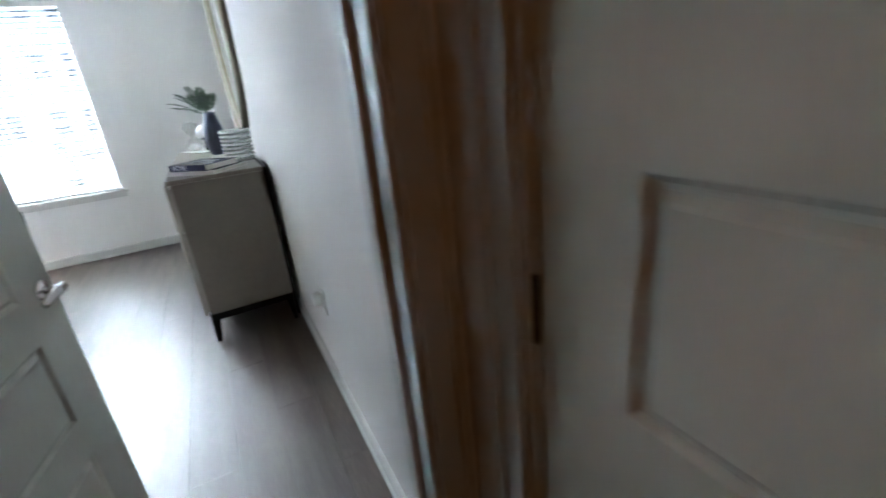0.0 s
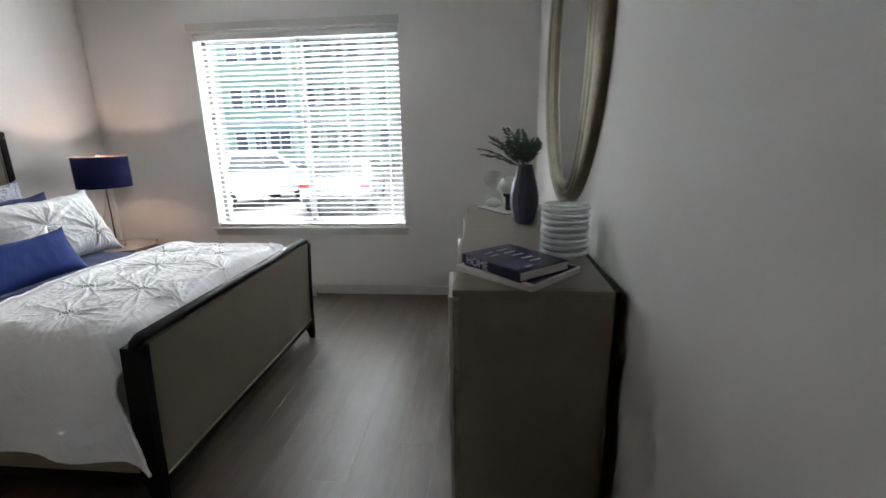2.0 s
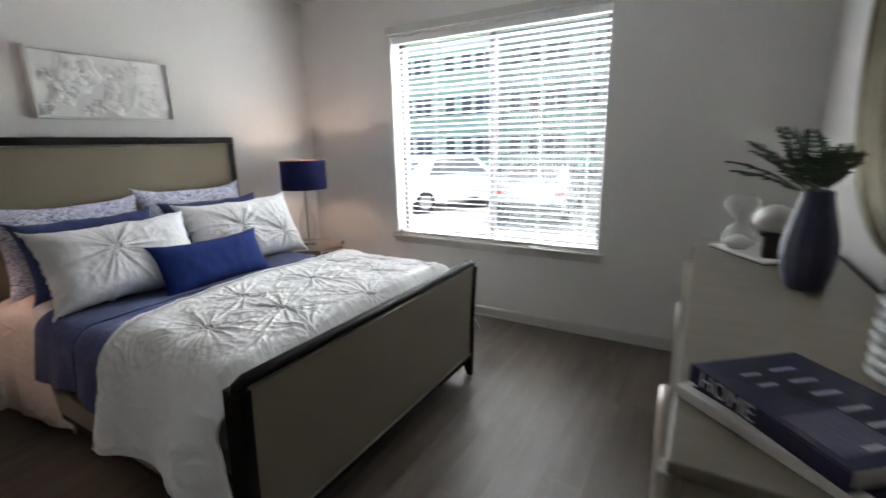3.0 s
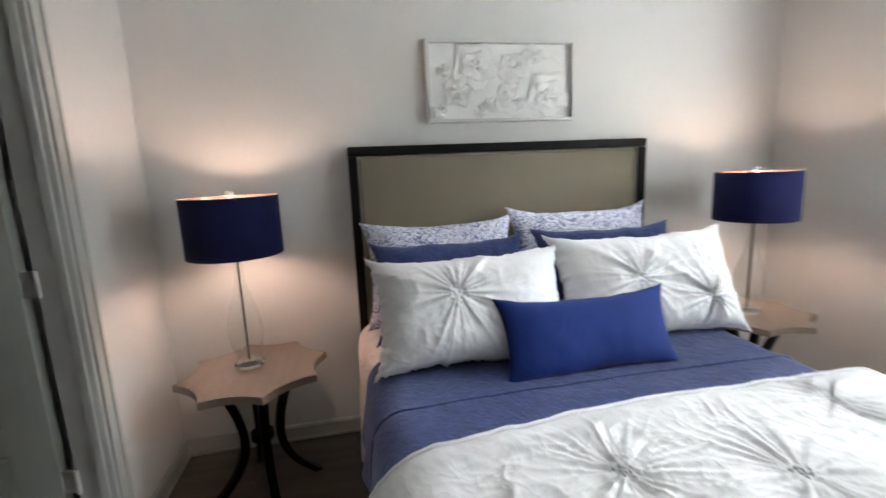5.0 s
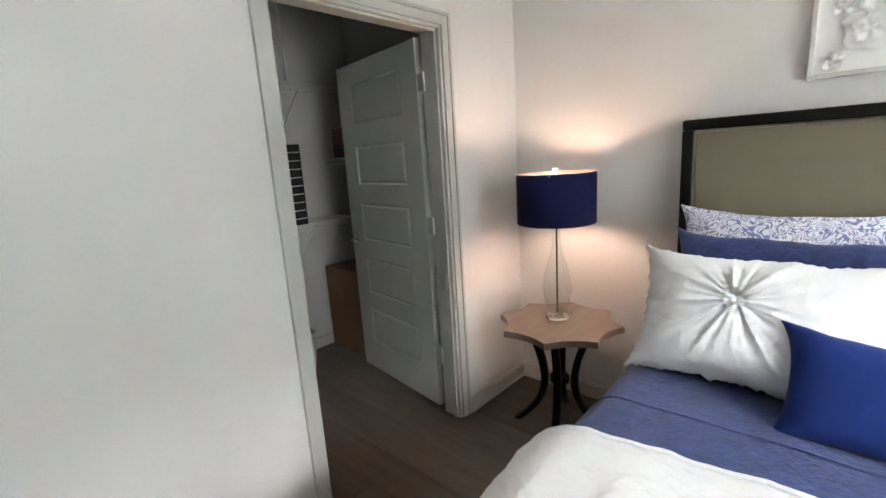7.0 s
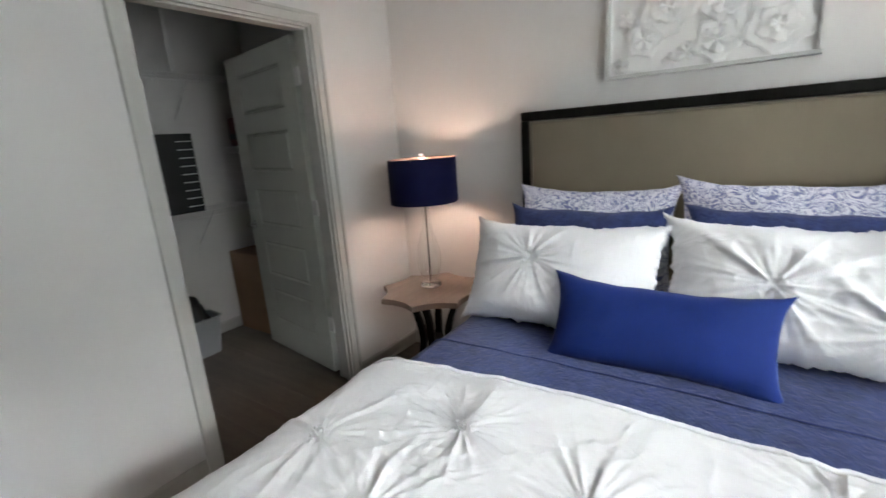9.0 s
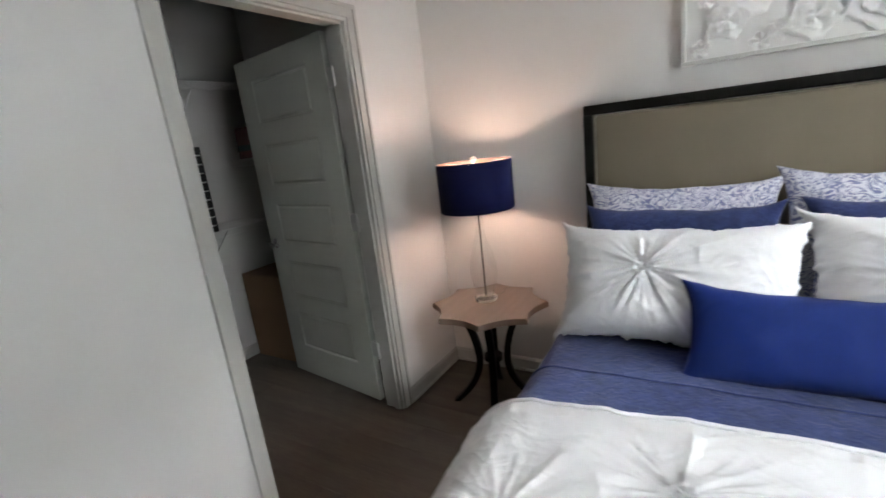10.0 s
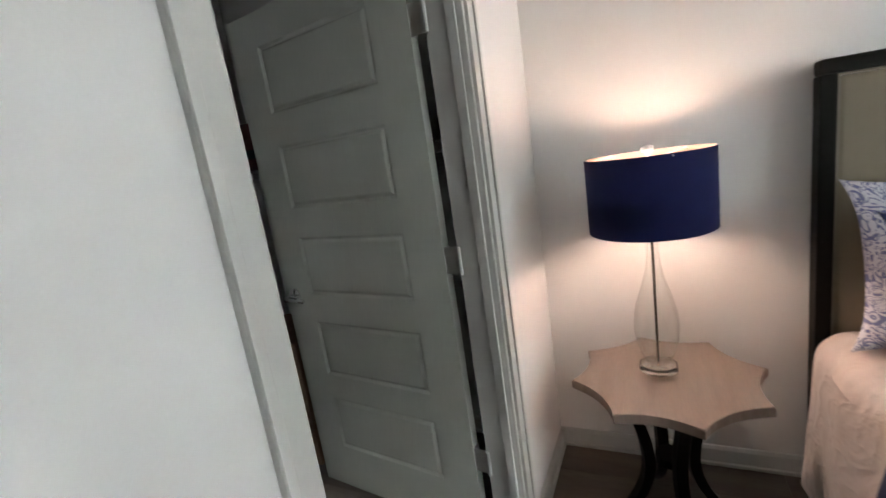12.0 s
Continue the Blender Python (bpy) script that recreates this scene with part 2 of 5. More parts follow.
def tube(bm, pts, radius, n=8, squash=1.0):
    """A rod along points, radius a number or one for each point."""
    pts = [Vector(p) for p in pts]
    rad = radius if isinstance(radius, (list, tuple)) else [radius] * len(pts)
    rings = []
    for i, p in enumerate(pts):
        d = (pts[min(i + 1, len(pts) - 1)] - pts[max(i - 1, 0)]).normalized()
        a = d.cross(Vector((0, 0, 1)) if abs(d.z) < 0.95 else Vector((0, 1, 0))).normalized()
        b = d.cross(a)
        rings.append([bm.verts.new(p + rad[i] * (math.cos(2 * math.pi * k / n) * a + squash * math.sin(2 * math.pi * k / n) * b)) for k in range(n)])
    for r0, r1 in zip(rings, rings[1:]):
        for k in range(n):
            bm.faces.new((r0[k], r0[(k + 1) % n], r1[(k + 1) % n], r1[k]))
    bm.faces.new(list(reversed(rings[0])))
    bm.faces.new(rings[-1])
    return bm


def prism(bm, outline, z0, z1, bevel=0.0):
    """A plate with that outline (x, y)."""
    lo = [bm.verts.new((x, y, z0)) for x, y in outline]
    hi = [bm.verts.new((x, y, z1)) for x, y in outline]
    n = len(outline)
    fs = [bm.faces.new(list(reversed(lo))), bm.faces.new(hi)]
    for k in range(n):
        fs.append(bm.faces.new((lo[k], lo[(k + 1) % n], hi[(k + 1) % n], hi[k])))
    if bevel:
        es = [e for f in fs[:2] for e in f.edges]
        bmesh.ops.bevel(bm, geom=es, offset=bevel, segments=2, affect="EDGES")
    return bm


def sheet(fn, nu, nv, closed_u=False):
    """A grid of points fn(u, v), u and v from 0 to 1."""
    bm = bmesh.new()
    rows = [[bm.verts.new(fn(i / nu, j / nv)) for j in range(nv + 1)] for i in range(nu + 1)]
    for i in range(nu):
        for j in range(nv):
            bm.faces.new((rows[i][j], rows[i + 1][j], rows[i + 1][j + 1], rows[i][j + 1]))
    return bm


def structure(name, bm, mat, label):
    return tagged(part(name, bm, mat), label, "", "", "structure")


# ---- plan ----
WX, EX, NY, SY, CZ = -3.53, 0.42, 6.31, 2.815, 2.74
CORX = -0.80                       # west wall of the entry passage
ENY0, ENY1 = 1.46, 1.595            # entry wall
JW, JE = -0.55, 0.35               # entry door jambs
CLX0, CLX1, CLTOP = -2.906, -2.021, 2.060   # closet door opening
CLY = 1.24                         # closet back wall
HALLW, HALLS = -0.75, -1.2
WNX0, WNX1, WNZ0, WNZ1 = -2.52, -0.738, 0.65, 2.325
T = 0.12

structure("floor", boxes((WX - T, EX + T, HALLS - T, NY + 0.2, -0.1, -0.006)), DARKGAP, "dark underlay below the wood-look floor planks")
structure("ceiling", boxes((WX - T, EX + T, HALLS - T, NY + 0.2, CZ, CZ + 0.1)), CEIL, "flat white painted bedroom ceiling")
structure("wall_north", boxes((WX - T, WNX0, NY, NY + 0.2, 0, CZ), (WNX1, EX + T, NY, NY + 0.2, 0, CZ),
                              (WNX0, WNX1, NY, NY + 0.2, 0, WNZ0), (WNX0, WNX1, NY, NY + 0.2, WNZ1, CZ)), WALL,
          "pale grey painted wall around the wide window")
structure("wall_west", boxes((WX - T, WX, CLY - T, NY, 0, CZ)), WALL, "pale grey painted wall behind the bed")
SD0, SD1 = 0.48, 1.31              # side door in the hall
structure("wall_east", boxes((EX, EX + T, SD1, NY, 0, CZ), (EX, EX + T, HALLS, SD0, 0, CZ), (EX, EX + T, SD0, SD1, 2.045, CZ)), WALL,
          "pale grey painted wall behind the dresser")
structure("wall_south", boxes((WX, CLX0, SY - T, SY, 0, CZ), (CLX1, CORX, SY - T, SY, 0, CZ), (CLX0, CLX1, SY - T, SY, CLTOP, CZ)), WALL,
          "pale grey painted wall around the closet doorway")
structure("wall_passage", boxes((CORX - T, CORX, ENY1, SY - T, 0, CZ)), WALL, "pale grey painted side wall of the entry passage")
structure("wall_entry", boxes((CORX - T, JW, ENY0, ENY1, 0, CZ), (JE, EX, ENY0, ENY1, 0, CZ), (JW, JE, ENY0, ENY1, 2.045, CZ)), WALL,
          "pale grey painted wall around the bedroom doorway")
structure("wall_closet", boxes((WX, CORX - T, CLY - T, CLY, 0, CZ), (CORX - 2 * T, CORX - T, CLY, SY - T, 0, CZ)), WALL, "plain grey closet walls")
structure("wall_hall", boxes((HALLW - T, HALLW, HALLS, ENY0, 0, CZ), (HALLW - T, EX + T, HALLS - T, HALLS, 0, CZ),
                             (EX + T, EX + T + 0.02, SD0 - 0.05, SD1 + 0.05, 0, 2.1)), WALL, "plain hallway walls outside the bedroom")


def baseboard(rows):
    """rows: x0, y0, x1, y1 of the wall line, and the way off the wall."""
    for x0, y0, x1, y1, nx, ny in rows:
        bm = bmesh.new()
        prof = [(0, 0), (0.020, 0), (0.020, 0.012), (0.013, 0.016), (0.013, 0.072), (0.006, 0.084), (0, 0.086)]
        ends = []
        for x, y in ((x0, y0), (x1, y1)):
            ends.append([bm.verts.new((x + nx * d, y + ny * d, z)) for d, z in prof])
        for k in range(len(prof) - 1):
            bm.faces.new((ends[0][k], ends[0][k + 1], ends[1][k + 1], ends[1][k]))
        bm.faces.new(ends[0])
        bm.faces.new(ends[1])
        bmesh.ops.recalc_face_normals(bm, faces=bm.faces)
        structure("baseboard", bm, TRIM, "grey-white painted baseboard with a small shoe moulding")


CW = 0.062
baseboard([(WX, SY, WX, NY, 1, 0), (WX, NY, EX, NY, 0, -1), (EX, NY, EX, ENY1, -1, 0), (WX, SY, CLX0 - CW, SY, 0, 1),
           (CLX1 + CW, SY, CORX, SY, 0, 1), (CORX, SY, CORX, ENY1, 1, 0), (WX, CLY, CORX - 2 * T, CLY, 0, 1), (WX, CLY, WX, SY - T, 1, 0),
           (HALLW, HALLS, HALLW, ENY0, 1, 0), (EX, HALLS, EX, SD0 - CW, -1, 0)])


# ---- door frames ----
def door_frame(name, along, a0, a1, w0, w1, top, sides, label, stop):
    """Jambs, head, stop and casings of an opening from a0 to a1 in a wall from w0 to w1; along is 'x' or 'y'."""
    ob = tagged(new(name), label, "", "", "structure")

    def put(nm, rows, bevel=0.002):
        out = []
        for (p0, p1, q0, q1, z0, z1) in rows:
            out.append((p0, p1, q0, q1, z0, z1) if along == "x" else (q0, q1, p0, p1, z0, z1))
        part(nm, boxes(*out, bevel=bevel), TRIM, ob)
    j = 0.018
    put("jamb", [(a0, a0 + j, w0, w1, 0, top)])
    put("jamb", [(a1 - j, a1, w0, w1, 0, top)])
    put("head", [(a0 + j, a1 - j, w0, w1, top - j, top)])
    put("stop", [(a0 + j, a0 + j + 0.01, *stop, 0, top - j)])
    put("stop", [(a1 - j - 0.01, a1 - j, *stop, 0, top - j)])
    put("stop", [(a0 + j + 0.01, a1 - j - 0.01, *stop, top - j - 0.01, top - j)])
    for side in sides:
        f, s = (w1, 1) if side > 0 else (w0, -1)
        for d0, d1, inn, out in ((0.0, 0.011, 0.004, CW), (0.011, 0.018, 0.045, CW)):
            q = sorted((f + s * d0, f + s * d1))
            put("casing", [(a0 - out + 0.008, a0 - inn + 0.008, *q, 0, top + out - 0.008)], 0.0015)
            put("casing", [(a1 + inn - 0.008, a1 + out - 0.008, *q, 0, top + out - 0.008)], 0.0015)
            put("casing", [(a0 - inn + 0.008, a1 + inn - 0.008, *q, top + inn - 0.008, top + out - 0.008)], 0.0015)
    return ob


door_frame("door_frame_1", "x", CLX0, CLX1, SY - T, SY, CLTOP, (1,), "grey-white painted door casing round the closet opening", (SY - 0.05, SY - 0.02))
door_frame("door_frame_2", "x", JW, JE, ENY0, ENY1, 2.045, (-1,), "white painted jamb and casing of the bedroom doorway", (ENY0 + 0.06, ENY0 + 0.10))
door_frame("door_frame_3", "y", SD0, SD1, EX, EX + T, 2.045, (-1,), "painted door casing in the dim hallway", (EX + 0.055, EX + 0.085))


def panel_door(name, width, label, handle_z=0.93, pin=(-0.004, 0.004), hinge=None, st=0.155, lift=0.0):
    """A moulded five-panel leaf, hinged at the local origin, reaching along +x, its two faces at y 0 and -0.035."""
    ob = thing(name, (0, 0, 0), label, "door")
    ob["kind"] = "structure"
    h, t = 2.032, 0.035
    rails = [0.205 + lift, 0.108, 0.118, 0.118, 0.122, 0.117 - lift]
    ph = (h - 0.012 - sum(rails)) / 5
    z = 0.012
    rows = [(0.003, st, -t, 0, 0.012, h), (width - st, width, -t, 0, 0.012, h)]
    pan = []
    for k, r in enumerate(rails):
        rows.append((st, width - st, -t, 0, z, z + r))
        z += r
        if k < 5:
            pan.append((z, z + ph))
            z += ph
    part("leaf", boxes(*rows), DOOR, ob)
    # groove, rounded bead and flat field: (inset from the edge, depth below the face)
    moulding = ((0.0, 0.0), (0.002, 0.0008), (0.009, 0.009), (0.012, 0.0095), (0.015, 0.009), (0.022, 0.002), (0.027, 0.0005), (0.034, 0.0012))
    for z0, z1 in pan:
        bm = bmesh.new()
        for face, s in ((0.0, -1), (-t, 1)):
            rings = []
            for inset, deep in moulding:
                x0, x1, za, zb = st + inset, width - st - inset, z0 + inset, z1 - inset
                rings.append([bm.verts.new((x, face + s * deep, zz)) for x, zz in ((x0, za), (x1, za), (x1, zb), (x0, zb))])
            bm.faces.new(rings[-1] if s < 0 else list(reversed(rings[-1])))
            for r0, r1 in zip(rings, rings[1:]):
                for k in range(4):
                    q = (r0[k], r0[(k + 1) % 4], r1[(k + 1) % 4], r1[k])
                    bm.faces.new(q if s < 0 else tuple(reversed(q)))
        part("panel", bm, DOOR, ob)
    for s, y in ((1, 0.0), (-1, -t)):
        bm = bmesh.new()
        tube(bm, [(width - 0.06, y, handle_z), (width - 0.06, y + s * 0.008, handle_z)], 0.031, 24)
        tube(bm, [(width - 0.06, y + s * 0.008, handle_z), (width - 0.06, y + s * 0.045, handle_z)], 0.011, 14)
        tube(bm, [(width - 0.052, y + s * 0.048, handle_z), (width - 0.09, y + s * 0.05, handle_z + 0.002), (width - 0.13, y + s * 0.052, handle_z), (width - 0.165, y + s * 0.05, handle_z - 0.006)],
             [0.012, 0.011, 0.010, 0.008], 14, 1.3)
        part("handle", bm, CHROME, ob, "chrome lever handle", True)
    part("latch", boxes((width - 0.001, width + 0.0015, -0.029, -0.006, handle_z - 0.03, handle_z + 0.03)), STEEL, ob, "steel latch plate")
    for z in (0.345, 1.085, 1.815):
        bm = bmesh.new()
        box(bm, -0.0012, 0.0028, -0.033, -0.002, z - 0.045, z + 0.045)
        if pin[0] < -0.02:
            box(bm, pin[0], -0.0013, -0.0045, -0.002, z - 0.045, z + 0.045)
        tube(bm, [(pin[0], pin[1], z - 0.046), (pin[0], pin[1], z + 0.046)], 0.007, 10)
        part("hinge", bm, hinge or HINGE, ob, "dark bronze butt hinge" if hinge else "satin steel butt hinge")
    return ob


closet_door = panel_door("door_1", 0.855, "grey-white five-panel closet door standing open into the closet", pin=(-0.055, 0.002))
closet_door.matrix_world = pose(-2.894, 2.646, 0.004, 0, 0, -98.0)
bedroom_door = panel_door("door_2", 0.867, "white five-panel bedroom door standing open against the passage")
bedroom_door.matrix_world = pose(JW + 0.022, ENY1 + 0.004, 0, 0, 0, 80.2)
hall_door = panel_door("door_3", 0.79, "closed five-panel hallway door in dim warm light", pin=(-0.006, -0.040), hinge=BRONZE, st=0.130, lift=0.085)
hall_door.matrix_world = pose(EX + 0.050, SD1 - 0.02, 0, 0, 0, -90)

# ---- window ----
win = tagged(new("window_1"), "wide vinyl slider window behind the blinds, its white darkened against glare", "", "", "structure")
GY = NY + 0.15
for nm, rows in (("window_frame", [(WNX0, WNX1, GY - 0.03, GY + 0.03, WNZ0, WNZ0 + 0.045), (WNX0, WNX1, GY - 0.03, GY + 0.03, WNZ1 - 0.045, WNZ1),
                                   (WNX0, WNX0 + 0.045, GY - 0.03, GY + 0.03, WNZ0 + 0.045, WNZ1 - 0.045), (WNX1 - 0.045, WNX1, GY - 0.03, GY + 0.03, WNZ0 + 0.045, WNZ1 - 0.045)]),
                 ("mullion", [(-1.66, -1.612, GY - 0.025, GY + 0.025, WNZ0 + 0.045, WNZ1 - 0.045)])):
    part(nm, boxes(*rows, bevel=0.003), VINYL, win)
for x0, x1 in ((WNX0 + 0.045, -1.66), (-1.612, WNX1 - 0.045)):
    ob = part("pane", boxes((x0, x1, GY - 0.003, GY + 0.003, WNZ0 + 0.045, WNZ1 - 0.045)), PANE, win)
    ob.visible_shadow = False
part("window_sill", boxes((WNX0 - 0.04, WNX1 + 0.055, NY - 0.035, NY - 0.002, WNZ0 - 0.028, WNZ0 - 0.004), (WNX0, WNX1, NY - 0.002, NY + 0.12, WNZ0 - 0.028, WNZ0 + 0.002), bevel=0.004), TRIM, win)
part("apron", boxes((WNX0 - 0.03, WNX1 + 0.03, NY - 0.012, NY - 0.001, WNZ0 - 0.075, WNZ0 - 0.029), bevel=0.002), TRIM, win)

part("insect_screen", boxes((-1.612, WNX1 - 0.03, GY + 0.032, GY + 0.0335, WNZ0 + 0.03, WNZ1 - 0.03)), SCREEN, win, "fine grey insect screen over one sash").visible_shadow = False
blind = thing("window_blind", (-1.635, NY + 0.05, WNZ1), "white horizontal slat blind with its slats tilted open", "blind")
BW = (WNX1 - WNX0) / 2 - 0.003
part("headrail", boxes((-BW, BW, -0.03, 0.03, -0.05, -0.003), bevel=0.003), BLIND, blind)
part("valance", boxes((-BW - 0.03, BW + 0.025, -0.078, -0.0515, 0.018, 0.078), bevel=0.004), TRIM, blind, "boxed white valance above the blind")
slat_bm = sheet(lambda u, v: ((u - 0.5) * 2 * BW, (v - 0.5) * 0.048, 0.004 * (1 - (2 * v - 1) ** 2)), 1, 6)
thicken(slat_bm, 0.0025)
first_slat = part("slat", slat_bm, BLIND, blind)
NSL = 36
for k in range(NSL):
    o = first_slat if k == 0 else new("slat", first_slat.data)
    o.parent = blind
    o.matrix_basis = pose(0, 0, -0.095 - k * (WNZ1 - WNZ0 - 0.13) / (NSL - 1), -9 + random.uniform(-1, 1), random.uniform(-0.08, 0.08), 0)
part("bottom_rail", boxes((-BW, BW, -0.025, 0.025, -(WNZ1 - WNZ0) + 0.004, -(WNZ1 - WNZ0) + 0.02), bevel=0.003), BLIND, blind)
for x in (-0.78, -0.42, 0.0, 0.42, 0.78):
    for y in (-0.026, 0.026):
        bm = bmesh.new()
        tube(bm, [(x, y, -0.05), (x, y, -(WNZ1 - WNZ0) + 0.01)], 0.0011, 5)
        part("cord", bm, BLIND, blind)
bm = bmesh.new()
tube(bm, [(BW - 0.075, -0.045, -1.02), (BW - 0.09, -0.047, -1.30), ], [0.004, 0.006], 8)
part("cord_pull", bm, BLACKPLASTIC, blind, "dark cord pull")

# ---- bed ----
BY0, BY1 = 3.745, 5.365
BYM = (BY0 + BY1) / 2
bed = thing("bed", (-2.35, BYM, 0), "upholstered taupe panel bed with black wood frame", "bed")


def at_bed(bm):
    bmesh.ops.translate(bm, verts=bm.verts, vec=(2.35, -BYM, 0))
    return bm


for y0, y1 in ((BY0, BY0 + 0.045), (BY1 - 0.045, BY1)):
    part("headboard_post", at_bed(boxes((-3.505, -3.432, y0, y1, 0, 1.490), bevel=0.006)), BLACKWOOD, bed, "black wood post")
part("headboard_rail", at_bed(boxes((-3.505, -3.43, BY0, BY1, 1.490, 1.536), bevel=0.010)), BLACKWOOD, bed, "black wood top rail")
part("headboard_panel", at_bed(boxes((-3.495, -3.447, BY0 + 0.053, BY1 - 0.053, 0.25, 1.482), bevel=0.012)), TAUPE, bed, "taupe fabric panel")
for z0, z1, y0, y1 in ((1.482, 1.488, BY0 + 0.046, BY1 - 0.046), (0.25, 1.482, BY0 + 0.046, BY0 + 0.052), (0.25, 1.482, BY1 - 0.052, BY1 - 0.046)):
    part("headboard_bead", at_bed(boxes((-3.47, -3.441, y0, y1, z0, z1), bevel=0.0015)), TAUPEWOOD, bed, "thin taupe bead")


def foot_x(z):
    """The outer face of the footboard leans out a little towards its top."""
    return -1.282 + 0.030 * (max(0, z - 0.12) / 0.64) ** 1.6


def foot_slab(y0, y1, z0, z1, depth, off=0.0, n=10):
    bm = bmesh.new()
    rings = []
    for k in range(n + 1):
        z = z0 + (z1 - z0) * k / n
        x = foot_x(z) + off
        d = depth
        rings.append([bm.verts.new(p) for p in ((x - d, y0, z), (x, y0, z), (x, y1, z), (x - d, y1, z))])
    for a, b in zip(rings, rings[1:]):
        for k in range(4):
            bm.faces.new((a[k], a[(k + 1) % 4], b[(k + 1) % 4], b[k]))
    bm.faces.new(list(reversed(rings[0])))
    bm.faces.new(rings[-1])
    return bm


FB0 = BY0 - 0.008
for y0, y1, s in ((FB0, FB0 + 0.04, -1), (BY1 - 0.04, BY1, 1)):
    part("footboard_post", at_bed(foot_slab(y0, y1, 0.13, 0.728, 0.085)), BLACKWOOD, bed, "black wood end post")
    bm = bmesh.new()
    ym = (y0 + y1) / 2
    for za, zb, w0, w1, dx in ((0.0, 0.131, 0.015, 0.028, 0.018),):
        lo = [bm.verts.new((-1.32 + dx + a * w0, ym + b * w0 + s * 0.008, za)) for a, b in ((-1, -1), (1, -1), (1, 1), (-1, 1))]
        hi = [bm.verts.new((-1.32 + a * w1 * 1.3, ym + b * w1 * 0.72, zb)) for a, b in ((-1, -1), (1, -1), (1, 1), (-1, 1))]
        bm.faces.new(list(reversed(lo)))
        bm.faces.new(hi)
        for k in range(4):
            bm.faces.new((lo[k], lo[(k + 1) % 4], hi[(k + 1) % 4], hi[k]))
    part("leg", at_bed(bm), BLACKWOOD, bed, "tapered black wood leg")
part("footboard_panel", at_bed(foot_slab(FB0 + 0.041, BY1 - 0.041, 0.161, 0.730, 0.045, -0.006)), TAUPE, bed, "taupe fabric panel")
part("footboard_bottom_rail", at_bed(foot_slab(FB0 + 0.041, BY1 - 0.041, 0.128, 0.154, 0.06, 0.001)), BLACKWOOD, bed, "slim black wood rail")
part("footboard_bead", at_bed(foot_slab(FB0 + 0.041, BY1 - 0.041, 0.1545, 0.1605, 0.05, 0.002)), CHAMPAGNE, bed, "thin pale bead under the panel")
bm = bmesh.new()
tube(bm, [(-1.291, FB0 + 0.006, 0.715), (-1.289, FB0 + 0.018, 0.739), (-1.288, FB0 + 0.045, 0.752), (-1.288, BY1 - 0.045, 0.752), (-1.289, BY1 - 0.018, 0.739), (-1.291, BY1 - 0.006, 0.715)], [0.022, 0.027, 0.027, 0.027, 0.027, 0.022], 14, 0.75)
part("footboard_cap", at_bed(bm), BLACKWOOD, bed, "rounded black wood cap rail", True)
for y0, y1 in ((BY0 + 0.022, BY0 + 0.05), (BY1 - 0.05, BY1 - 0.022)):
    part("side_rail", at_bed(boxes((-3.43, -1.38, y0, y1, 0.16, 0.33), bevel=0.004)), TAUPE, bed, "taupe fabric side rail")
    part("rail_base", at_bed(boxes((-3.43, -1.38, y0 + 0.002, y1 - 0.002, 0.125, 0.158), bevel=0.003)), BLACKWOOD, bed, "black wood rail base")
part("slat_deck", at_bed(boxes((-3.42, -1.38, BY0 + 0.052, BY1 - 0.052, 0.16, 0.19))), BLACKWOOD, bed)

mattress = thing("mattress", (-2.4, BYM, 0.19), "white mattress and box spring hidden by the bedding", "mattress")
for nm, z0, z1 in (("box_spring", 0.0, 0.19), ("mattress_body", 0.192, 0.47)):
    bm = boxes((-1.0, 0.98, -0.745, 0.745, z0, z1), bevel=0.045)
    part(nm, bm, WHITECLOTH, mattress, smooth=True)


